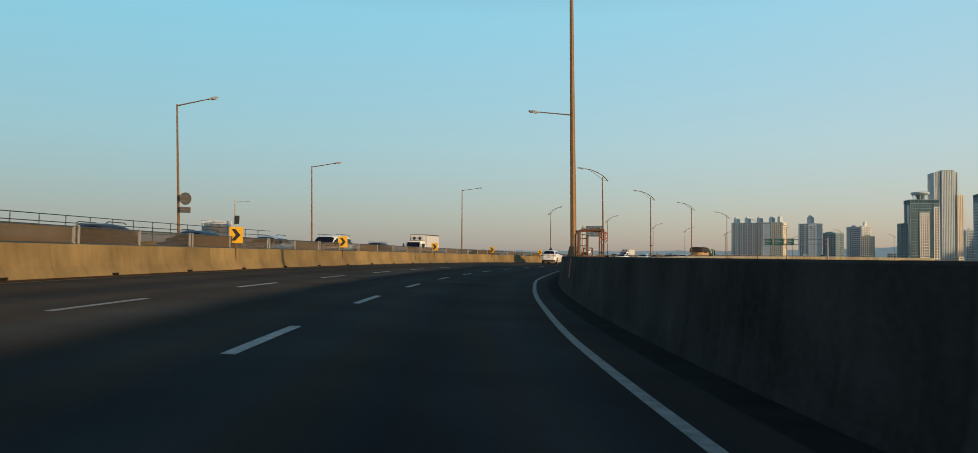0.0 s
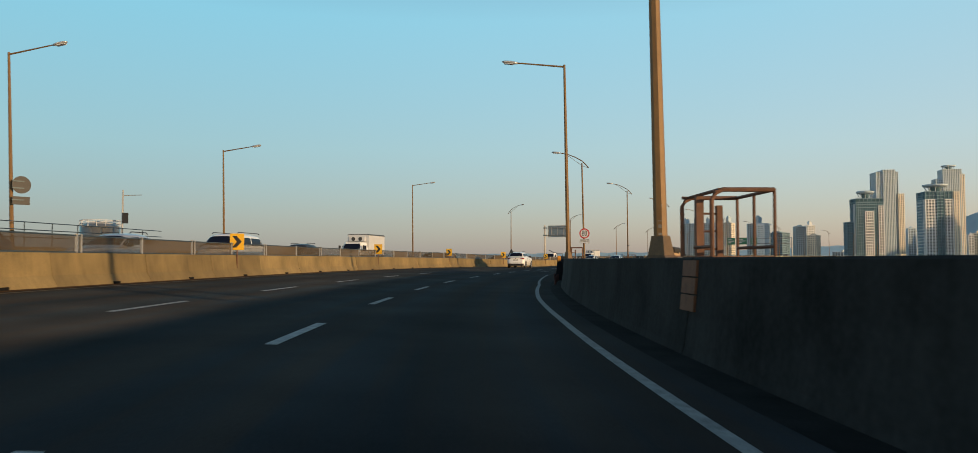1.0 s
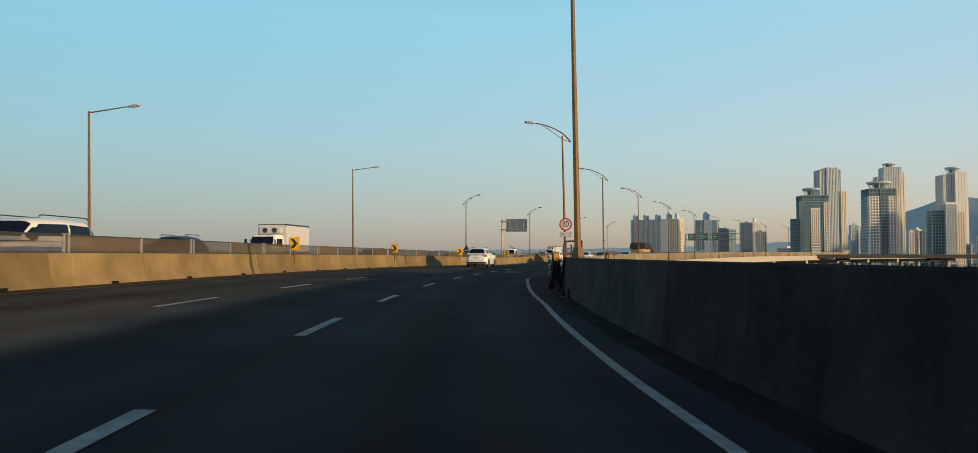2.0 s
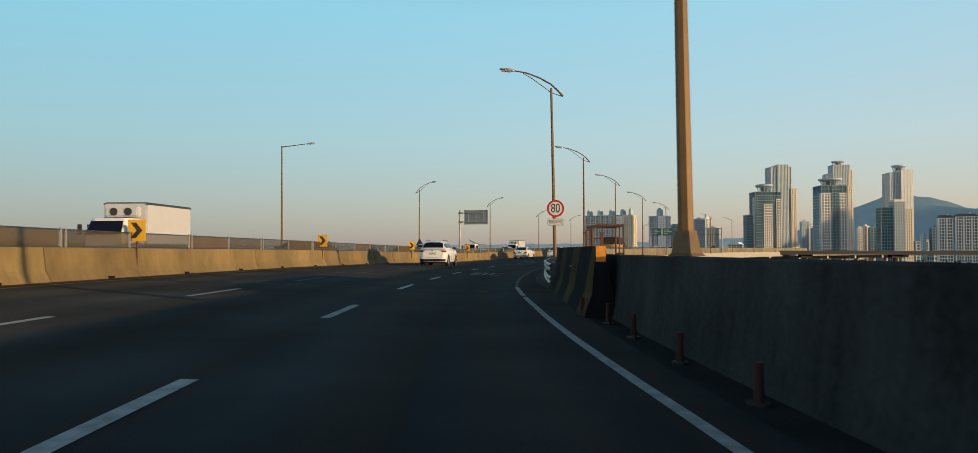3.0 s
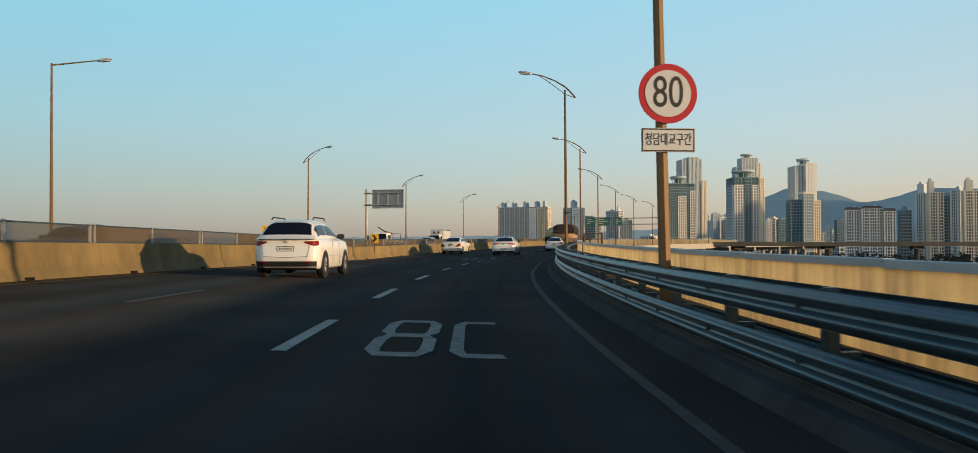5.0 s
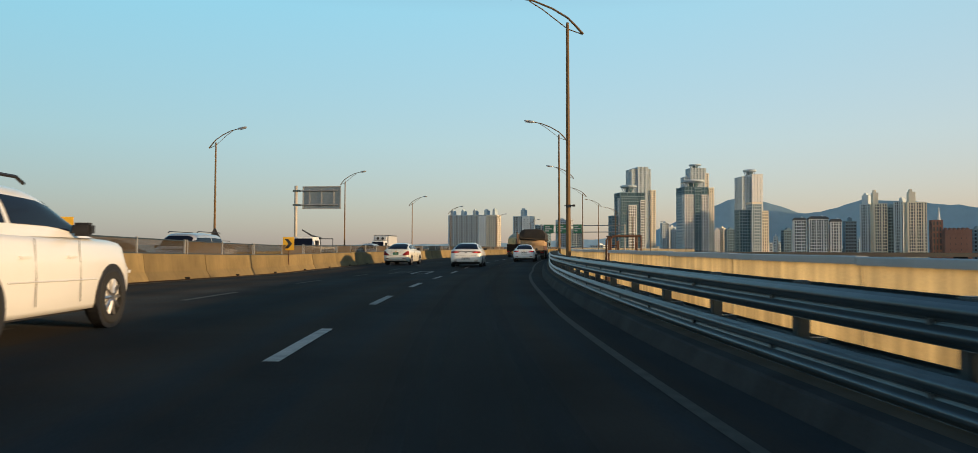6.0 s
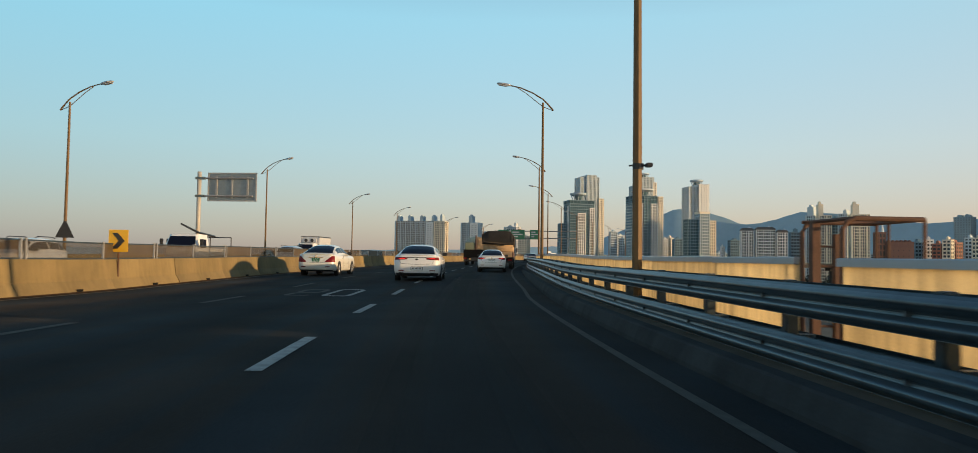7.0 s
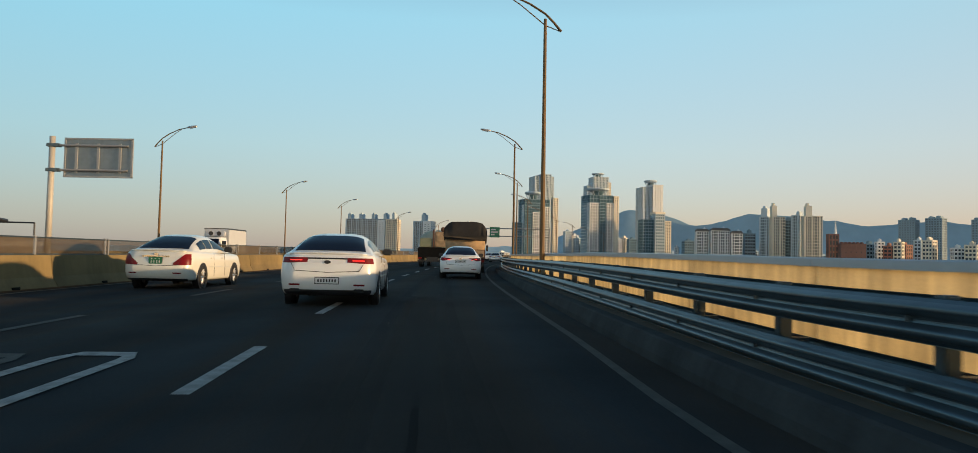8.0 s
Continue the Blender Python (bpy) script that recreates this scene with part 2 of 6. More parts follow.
CAR_WHITE = paint("white_car_paint", (0.78, 0.78, 0.77))
CAR_CREAM = paint("cream_car_paint", (0.76, 0.74, 0.66))
CAR_SILVER = paint("silver_car_paint", (0.5, 0.51, 0.53), 0.4)
CAR_BLUE = paint("dark_blue_car_paint", (0.02, 0.04, 0.085), 0.0, 0.15)
CAR_DARK = paint("charcoal_car_paint", (0.03, 0.03, 0.034), 0.0, 0.15)
CANVAS = mat("canvas_tarp", (0.025, 0.022, 0.02), 0.9, vary=0.4, scale=3, bump=0.4)
RAG = mat("beige_tarp", (0.42, 0.29, 0.17), 0.9, vary=0.35, scale=4, bump=0.4)
TRUCK_GREEN = paint("green_truck_paint", (0.06, 0.13, 0.1))

# ---- building helpers ----
def part(name, bm, material, parent=None, label="", smooth=False):
    """Links a bmesh as one mesh object under a thing or a part."""
    me = bpy.data.meshes.new(name)
    bm.to_mesh(me)
    bm.free()
    if smooth:
        for f in me.polygons:
            f.use_smooth = True
    me.materials.append(material)
    ob = new(name, me)
    if parent is not None:
        ob.parent = parent
    if label:
        ob["label"] = label
    return ob


def shared(name, me, parent, m):
    ob = new(name, me)
    ob.parent = parent
    ob.matrix_basis = m
    return ob


def box(bm, x0, x1, y0, y1, z0, z1, bevel=0.0):
    vs = [bm.verts.new((x, y, z)) for z in (z0, z1) for y in (y0, y1) for x in (x0, x1)]
    fs = [bm.faces.new([vs[i] for i in q]) for q in ((0, 2, 3, 1), (4, 5, 7, 6), (0, 1, 5, 4), (2, 6, 7, 3), (0, 4, 6, 2), (1, 3, 7, 5))]
    if bevel:
        bmesh.ops.bevel(bm, geom=list({e for f in fs for e in f.edges}), offset=bevel, segments=2, affect='EDGES')
    return vs


def tube(bm, pts, r0, r1=None, n=8, caps=True):
    """A tapered round bar along points."""
    pts = [Vector(q) for q in pts]
    r1 = r0 if r1 is None else r1
    rings = []
    for i, q in enumerate(pts):
        a, b = pts[max(i - 1, 0)], pts[min(i + 1, len(pts) - 1)]
        t = (b - a).normalized()
        u = t.orthogonal().normalized() if abs(t.z) > 0.9 else Vector((0, 0, 1)).cross(t).normalized()
        if abs(t.z) > 0.9:
            u = Vector((1, 0, 0)) - t * t.x
            u.normalize()
        v = t.cross(u)
        r = r0 + (r1 - r0) * i / max(len(pts) - 1, 1)
        rings.append([bm.verts.new(q + (u * math.cos(k * math.tau / n) + v * math.sin(k * math.tau / n)) * r) for k in range(n)])
    for a, b in zip(rings, rings[1:]):
        for k in range(n):
            bm.faces.new((a[k], a[(k + 1) % n], b[(k + 1) % n], b[k]))
    if caps:
        bm.faces.new(rings[0][::-1])
        bm.faces.new(rings[-1])


def disc(bm, c, axis, r, depth, n=24):
    c, axis = Vector(c), Vector(axis).normalized()
    tube(bm, [c - axis * depth / 2, c + axis * depth / 2], r, r, n)


def loft(bm, rings, closed=True, caps=True):
    """Skins rings of equal vertex count."""
    vs = [[bm.verts.new(q) for q in r] for r in rings]
    n = len(vs[0])
    for a, b in zip(vs, vs[1:]):
        for k in range(n if closed else n - 1):
            bm.faces.new((a[k], a[(k + 1) % n], b[(k + 1) % n], b[k]))
    if caps and closed:
        bm.faces.new(vs[0][::-1])
        bm.faces.new(vs[-1])
    return vs


# ---- the road's axis: the lane line beside the driven lane ----
CURVE_S = (-160, -60, 20, 60, 100, 140, 420, 900)
CURVE_K = (0.0044, 0.00442, 0.00438, 0.00408, 0.00338, 0.00185, 0.00103, 0.001)
BANK_S, BANK_V = (-160, 60, 85, 100, 120, 138, 900), (0.035, 0.035, 0.03, 0.02, 0.004, -0.005, 0.0)
STEP = 0.5
AX_S = np.arange(-160, 900, STEP)
_h = np.cumsum(np.interp(AX_S, CURVE_S, CURVE_K)) * STEP
_i0 = int(160 / STEP)
AX_H = _h - _h[_i0] - 0.0673
AX_X = np.cumsum(np.sin(AX_H)) * STEP
AX_Y = np.cumsum(np.cos(AX_H)) * STEP
AX_X += -2.2763 - AX_X[_i0]
AX_Y -= AX_Y[_i0]


def heading(s):
    return float(np.interp(s, AX_S, AX_H))


RISE_S, RISE_V = (105, 116, 124, 129, 135, 142, 160, 200, 300, 420), (0, -0.015, -0.045, -0.045, 0.03, 0.1, 0.2, 0.48, 1.05, 1.3)


def ground_z(s, d):
    return float(np.interp(s, RISE_S, RISE_V)) - float(np.interp(s, BANK_S, BANK_V)) * max(min(d, 12.0), -26.0)


def at(s, d, z=0.0):
    """A place by its distance along the road, its offset to the right of the axis, and its height over the road."""
    h = heading(s)
    return Vector((float(np.interp(s, AX_S, AX_X)) + d * math.cos(h), float(np.interp(s, AX_S, AX_Y)) - d * math.sin(h), ground_z(s, d) + z))


def at_pose(s, d, z=0.0, turn=0.0):
    """A pose there: local +Y runs along the road, +X to its right."""
    q = at(s, d, z)
    return pose(q.x, q.y, q.z, 0, 0, -math.degrees(heading(s)) + turn)


def sweep(bm, profile, s0, s1, step=2.0, closed=True):
    """A profile of (offset, height) drawn along the road."""
    n = max(1, math.ceil((s1 - s0) / step))
    rings = [[at(s, d, z) for d, z in profile] for s in (s0 + (s1 - s0) * i / n for i in range(n + 1))]
    loft(bm, rings, closed, closed)
    bmesh.ops.recalc_face_normals(bm, faces=bm.faces)


def localise(ob):
    """Moves a swept mesh's origin to its first vertex, so that it rests where it stands."""
    o = ob.data.vertices[0].co.copy()
    ob.data.transform(Matrix.Translation(-o))
    ob.location = o
    return ob


def road_map(bm):
    """Stores offset and distance along the axis on the faces, for the lane wear."""
    layer = bm.loops.layers.uv.new("road")
    far = np.column_stack((AX_X, AX_Y))
    cache = {}
    for f in bm.faces:
        for lp in f.loops:
            v = lp.vert
            if v not in cache:
                i = int(np.argmin(((far - (v.co.x, v.co.y)) ** 2).sum(1)))
                h = AX_H[i]
                cache[v] = ((v.co.x - AX_X[i]) * math.cos(h) - (v.co.y - AX_Y[i]) * math.sin(h), AX_S[i])
            lp[layer].uv = cache[v]


def strip(name, d0, d1, s0, s1, z, material, label, category, step=2.0, thick=0.0, kind="structure"):
    bm = bmesh.new()
    if thick:
        sweep(bm, [(d0, z - thick), (d1, z - thick), (d1, z), (d0, z)], s0, s1, step)
    else:
        sweep(bm, [(d0, z), (d1, z)], s0, s1, step, closed=False)
        for f in bm.faces:
            if f.normal.z < 0:
                f.normal_flip()
    if material is ASPHALT:
        road_map(bm)
    return tagged(part(name, bm, material), label, category, kind=kind)


# ---- ground, decks and lines ----
GROUND_Z = -16.0
bm = bmesh.new()
vs = [bm.verts.new((x, y, GROUND_Z)) for x, y in ((-4800, -4800), (4800, -4800), (4800, 4800), (-4800, 4800))]
bm.faces.new(vs)
LAND = mat("river_land", (0.075, 0.075, 0.06), 0.95, vary=0.5, scale=0.02, fine=0.3)
tagged(part("ground", bm, LAND), "dull green-brown flat land below the elevated road", "ground", kind="structure")

strip("road", -9.0, 5.3, -60, 700, 0.0, ASPHALT, "dark grey asphalt carriageway with three lanes", "road", thick=0.3)
strip("road_opposite", -23.0, -9.0, -60, 700, 0.0, ASPHALT, "dark grey asphalt carriageway behind the median barrier", "road", thick=0.3)
strip("bridge_deck", -25.4, 6.6, -60, 700, -0.32, CONCRETE_PALE, "pale concrete bridge deck under both carriageways", "bridge deck", step=6, thick=1.8)

LINE_Z = 0.006
EDGE_S, EDGE_D = (-60, 11, 17, 30, 38, 50, 57, 63, 72, 80, 95, 104, 110, 128, 133, 150, 700), (3.95, 3.96, 4.06, 4.11, 4.05, 4.13, 3.92, 3.76, 3.42, 3.4, 3.48, 3.57, 3.74, 3.98, 4.14, 4.2, 4.2)


def edge_d(s):
    return float(np.interp(s, EDGE_S, EDGE_D))


def line_piece(bm, s0, s1, dfun, w=0.15, step=1.5):
    n = max(1, math.ceil((s1 - s0) / step))
    rings = []
    for i in range(n + 1):
        s = s0 + (s1 - s0) * i / n
        rings.append([at(s, dfun(s) - w / 2, LINE_Z), at(s, dfun(s) + w / 2, LINE_Z)])
    vs = loft(bm, rings, closed=False, caps=False)
    for f in bm.faces:
        f.normal_update()
        if f.normal.z < 0:
            f.normal_flip()


def painted(name, s0, s1, dfun, material, label, w=0.15, group=""):
    bm = bmesh.new()
    line_piece(bm, s0, s1, dfun, w)
    return tagged(localise(part(name, bm, material)), label, "road marking", group, "structure")


painted("edge_line_1", -30, 66, edge_d, PAINT_WHITE, "solid white edge line on dark asphalt", 0.135)
painted("edge_line_2", 66.6, 71.5, edge_d, PAINT_WHITE, "solid white edge line on dark asphalt", 0.135)
painted("edge_line_3", 72, 700, edge_d, PAINT_WORN, "worn grey edge line on dark asphalt", 0.12)
painted("median_line", -30, 700, lambda s: -8.0, PAINT_YELLOW, "faded yellow line along the median barrier", 0.15)

SILT = mat("roadside_silt", (0.1, 0.055, 0.026), 1.0, vary=0.5, scale=1.2, fine=20, bump=0.3, spec=0.05)
strip("silt_band", -8.64, -8.22, -30, 330, 0.004, SILT, "reddish-brown silt along the median's foot", "silt", step=2)

# dashes between the driven lane and the next: start and length
DASHES = [7.9 + 8.25 * i for i in range(-3, 5)] + [48.9, 58.1, 67.6, 75.3, 82.6, 90.0, 97.65] + [105.5 + 7.85 * i for i in range(40)]
for s in DASHES:
    painted("lane_dash", s, s + 3.1, lambda q: 0.0, PAINT_WHITE, "white lane dash on dark asphalt", 0.16, "lane dashes")
DASHES = [11.5 + 8.4 * i for i in range(-3, 9)] + [87.7 + 9.0 * i for i in range(40)]
for s in DASHES:
    painted("lane_dash", s, s + 3.3, lambda q: -3.8, PAINT_WORN if s > 70 else PAINT_WHITE, "worn white lane dash on dark asphalt", 0.15, "lane dashes")

# dirt and oil worn into the lanes: thin overlapping films, and a sealed crack
STAIN = sheer("oil_dirt_film", (0.03, 0.022, 0.018), 0.86, 0.9)


def film_strip(name, d, w, s0, s1, material, label):
    for k in range(3):
        h = w * (1 - 0.3 * k) / 2
        strip(name, d - h, d + h, s0 + k, s1 - k, 0.0012 + 0.0012 * k, material, label, "stain", step=3)


film_strip("oil_stain", 1.9, 1.3, 92, 230, STAIN, "brownish oil and dirt band along the lane")

# expansion joints across the carriageway: two rubber seals with a dull steel edge between them
STEEL_EDGE = mat("joint_steel", (0.03, 0.035, 0.04), 0.8, 0.2, vary=0.3, scale=4)


def expansion_joint(name, sj):
    for k, (a, b, material, z) in enumerate(((-0.13, -0.05, JOINT, 0.0045), (-0.05, 0.06, STEEL_EDGE, 0.006), (0.06, 0.13, JOINT, 0.0045))):
        bm = bmesh.new()
        loft(bm, [[at(sj + a, d, z), at(sj + b, d, z)] for d in np.linspace(-8.6, 4.6, 23)], closed=False, caps=False)
        for f in bm.faces:
            f.normal_update()
            if f.normal.z < 0:
                f.normal_flip()
        tagged(localise(part(f"{name}_{k + 1}", bm, material)), "narrow expansion joint across the asphalt", "expansion joint", kind="structure")


expansion_joint("joint_near", 68.0)
expansion_joint("joint_far", 161.5)

# a sealed crack in the driven lane
crack = random.Random(21)
bm = bmesh.new()
spine = [(124.6 + 0.5 * k, 1.8 + 0.018 * k + crack.uniform(-0.04, 0.04)) for k in range(10)]
loft(bm, [[at(s, d - 0.03, 0.005), at(s, d + 0.03, 0.005)] for s, d in spine], closed=False, caps=False)
for f in bm.faces:
    f.normal_update()
    if f.normal.z < 0:
        f.normal_flip()
tagged(localise(part("sealed_crack", bm, JOINT)), "thin black sealed crack in the asphalt", "crack", kind="structure")

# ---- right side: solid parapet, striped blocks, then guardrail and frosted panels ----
strip("gutter", 4.62, 5.12, -60, 60, 0.003, GUTTER, "dark gutter along the parapet's foot", "gutter", step=3)
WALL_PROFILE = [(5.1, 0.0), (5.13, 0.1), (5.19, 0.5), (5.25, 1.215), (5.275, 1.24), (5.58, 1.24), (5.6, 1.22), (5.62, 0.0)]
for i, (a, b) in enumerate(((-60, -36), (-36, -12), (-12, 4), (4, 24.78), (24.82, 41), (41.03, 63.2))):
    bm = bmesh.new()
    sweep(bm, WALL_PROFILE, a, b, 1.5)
    tagged(localise(part("wall_parapet", bm, CONCRETE_DARK)), "weathered concrete parapet wall beside the lane, its shade painted in dark", "parapet wall", "parapet segments", "structure")

# striped concrete end blocks where the parapet gives way to the guardrail
def end_block(s0, s1, first):
    thing = new("striped_barrier_block")
    thing.matrix_world = at_pose(s0, 4.6)
    L = s1 - s0 - 0.03
    prof = [(-0.02, 0.0), (0.03, 0.2), (0.12, 0.45), (0.2, 1.38), (0.38, 1.38), (0.56, 0.2), (0.6, 0.0)]
    bend = math.degrees(heading(s1) - heading(s0)) * 0.5
    bm = bmesh.new()
    loft(bm, [[(d, y, z) for d, z in prof] for y in (0, L)])
    bmesh.ops.recalc_face_normals(bm, faces=bm.faces)
    body = part("body", bm, STRIPE_B, thing)
    # slanting yellow bands painted on the face that looks at the lane
    for y0 in (-0.1, L - 0.1):
        bm = bmesh.new()
        rows = [(-0.024, 0.01), (0.026, 0.2), (0.116, 0.45), (0.196, 1.376)]
        quad = []
        for d, z in rows:
            lo, hi = min(max(y0 - z * 0.75, 0.004), L - 0.004), min(max(y0 + 1.6 - z * 0.75, 0.004), L - 0.004)
            quad.append([(d, lo, z), (d, hi, z)])
        if quad[0][1][1] - quad[0][0][1] + quad[-1][1][1] - quad[-1][0][1] > 0.1:
            loft(bm, quad, closed=False, caps=False)
            bmesh.ops.recalc_face_normals(bm, faces=bm.faces)
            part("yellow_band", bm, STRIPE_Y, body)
        else:
            bm.free()
    # orange plate paints the sunlit top of the end face
    if first:
        bm = bmesh.new()
        box(bm, 0.195, 0.385, -0.012, 0.0, 1.08, 1.383)
        part("yellow_end", bm, END_ORANGE, body)
    bm = bmesh.new()
    tube(bm, [(0.09, L - 0.25, 0.92), (0.07, L, 0.92), (0.09, L + 0.25, 0.92)], 0.022, n=6)
    part("joint_bar", bm, RUST, thing, "rusty steel bar across the joint")
    thing.matrix_world = at_pose(s0, 4.6) @ pose(0, 0, 0, 0, 0, -bend)
    return tagged(thing, "concrete barrier block with worn, shade-darkened yellow and black slanting stripes", "barrier block", "striped barrier blocks")


for i, (a, b) in enumerate(((60.05, 63.7), (63.7, 67.35), (67.35, 71.0))):
    end_block(a, b, i == 0)

# orange cover plate in the parapet's joint
bm = bmesh.new()
for z0 in (0.56, 0.78, 1.0):
    lean = 5.172 + (z0 - 0.5) * 0.084
    ring = [(lean - 5.24 + dx + dz * 0.084, y, z0 + dz) for dx, y, dz in ((0, -0.3, 0), (0, 0.3, 0), (0, 0.3, 0.2), (0, -0.3, 0.2))]
    loft(bm, [[(x + e, y, z) for x, y, z in ring] for e in (-0.012, 0.02)])
bmesh.ops.recalc_face_normals(bm, faces=bm.faces)
plate = part("joint_cover_plate", bm, ORANGE)
plate.matrix_world = at_pose(24.8, 5.24)
tagged(plate, "rusty orange steel plates covering a joint in the parapet", "cover plate")

# ---- guardrail: kerb, posts, double corrugated beams on both sides ----
def rail_d(s):
    return float(np.interp(s, (70, 80, 100, 110, 120, 130, 150, 700), (4.6, 4.52, 4.6, 4.7, 4.86, 5.06, 5.35, 5.4)))


RAIL_TOP, RAIL_LOW = 0.79, 0.35
POST_GAP = 2.315


def rail_z(s):
    """Height of the kerb, rail and panels over the lane's cross fall."""
    return float(np.interp(s, (60, 74, 104, 129, 145, 175), (-0.075, -0.075, 0.0, 0.08, 0.06, 0.0)))


bm = bmesh.new()
loft(bm, [[at(s, rail_d(s) + d * min(1.0, 0.16 + (s - 71.05) / 6), z + rail_z(s)) for d, z in ((-0.46, -0.1), (-0.45, 0.02), (-0.38, 0.18), (-0.355, 0.2), (-0.2, 0.203), (-0.2, -0.1))] for s in (71.05 + 1.5 * i for i in range(420))])
bmesh.ops.recalc_face_normals(bm, faces=bm.faces)
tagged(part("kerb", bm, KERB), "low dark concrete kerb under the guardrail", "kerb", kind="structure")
# paler than the kerb: the light falling on the strip is put into colour
bm = bmesh.new()
loft(bm, [[at(s, d, z + rail_z(s)) for d, z in ((rail_d(s) - 0.196 * min(1.0, 0.16 + (s - 71.05) / 6), -0.28), (6.05, -0.28), (6.05, 0.2), (rail_d(s) - 0.196 * min(1.0, 0.16 + (s - 71.05) / 6), 0.2))] for s in (71.7 + 2.0 * i for i in range(312))])
bmesh.ops.recalc_face_normals(bm, faces=bm.faces)
tagged(part("maintenance_strip", bm, STRIP_CONCRETE), "concrete strip behind the guardrail, its dim glow put into the colour", "strip", kind="structure")


def beam_profile():
    """Two rounded ridges with a valley between them, seen from the end: depth towards the road, height."""
    pts = []
    for k in range(33):
        z = -0.15 + 0.3 * k / 32
        ridge = 0.5 + 0.5 * math.cos((abs(z) - 0.078) / 0.078 * math.pi)
        pts.append((-0.075 * min(1.0, ridge ** 0.8 * 1.06) - (0.012 if abs(z) > 0.145 else 0.0), z))
    return pts


BEAM = beam_profile()


def beam(bm, s0, s1, d, zc, side, tall=1.0):
    """A corrugated steel beam, open sheet with a return on its back."""
    pr = [(u, v * tall) for u, v in BEAM]
    n = max(1, math.ceil((s1 - s0) / 1.1))
    rings = [[at(s, rail_d(s) + d + side * q, zc + rail_z(s) + z0) for q, z0 in pr] for s in (s0 + (s1 - s0) * i / n for i in range(n + 1))]
    loft(bm, rings, closed=False, caps=False)
    back = [[at(s, rail_d(s) + d + side * (q + 0.005), zc + rail_z(s) + z0) for q, z0 in pr[::4]] for s in (s0 + (s1 - s0) * i / n for i in range(n + 1))]
    loft(bm, back, closed=False, caps=False)


def guardrail_section(s0, s1):
    thing = new("guardrail")
    o = at(s0, rail_d(s0))
    thing.location = o
    for name, d, z, side in (("upper_beam", 0.0, RAIL_TOP, 1), ("lower_beam", 0.0, RAIL_LOW, 1), ("rear_upper_beam", 0.5, RAIL_TOP + 0.03, -1), ("rear_lower_beam", 0.5, RAIL_LOW - 0.02, -1)):
        bm = bmesh.new()
        beam(bm, s0, s1 + 0.06, d, z, side, 0.94 if side > 0 else 0.66)
        bm.transform(Matrix.Translation(-o))
        part(name, bm, GALV, thing, smooth=True)
    for k in range(4):
        s = s0 + 0.44 + k * POST_GAP
        m = Matrix.Translation(-o) @ at_pose(s, rail_d(s) + 0.25, 0.2 + rail_z(s))
        p = shared("post", POST_ME, thing, m)
        for z0 in (RAIL_LOW, RAIL_TOP):
            shared("spacer_block", SPACER_ME, p, pose(0, 0, z0 - 0.2))
        shared("bolt", BOLT_ME, p, pose(-0.27, 0, RAIL_TOP - 0.2))
        shared("bolt", BOLT_ME, p, pose(-0.27, 0, RAIL_LOW - 0.2))
        shared("foot_plate", FOOT_ME, p, Matrix())
    return tagged(thing, "galvanised double-beam steel guardrail on short posts", "guardrail", "guardrail sections")


def shared_box(name, material, *dims):
    bm = bmesh.new()
    box(bm, *dims)
    me = bpy.data.meshes.new(name)
    bm.to_mesh(me)
    bm.free()
    me.materials.append(material)
    return me


POST_ME = shared_box("post", GALV, -0.06, 0.06, -0.06, 0.06, 0.0, 0.74, 0.012)
SPACER_ME = shared_box("spacer_block", GALV, -0.235, 0.235, -0.04, 0.04, -0.08, 0.08)
BOLT_ME = shared_box("bolt", GALV, -0.012, 0.012, -0.02, 0.02, -0.02, 0.02)
FOOT_ME = shared_box("foot_plate", RUST, -0.12, 0.12, -0.11, 0.11, 0.0, 0.02)
s = 71.05
while s < 330:
    guardrail_section(s, s + 4 * POST_GAP)
    s += 4 * POST_GAP

# ---- frosted panels with a metal coping, outside the guardrail ----
def panel_run(s0, s1):
    thing = new("noise_panel")
    lift = rail_z((s0 + s1) / 2)
    o = at(s0, 6.1)
    thing.location = o
    bm = bmesh.new()
    sweep(bm, [(6.1, -0.3), (6.13, -0.3), (6.13, 1.1 + lift), (6.1, 1.1 + lift)], s0, s1 - 0.04, 2.0)
    bm.transform(Matrix.Translation(-o))
    part("sheet", bm, PANEL, thing)
    bm = bmesh.new()
    sweep(bm, [(6.04, 1.075 + lift), (6.19, 1.075 + lift), (6.19, 1.155 + lift), (6.17, 1.168 + lift), (6.06, 1.168 + lift), (6.04, 1.155 + lift)], s0, s1 - 0.01, 2.0)
    bm.transform(Matrix.Translation(-o))
    part("coping", bm, COPING, thing, "dull aluminium coping")
    return tagged(thing, "sunlit stained beige panel wall with grey metal coping", "panel wall", "panel walls")


s = 70.3
while s < 420:
    e = s + 4.0
    if s < 114.85 < e:
        panel_run(115.33, e)
    else:
        panel_run(s, e)
    s = e

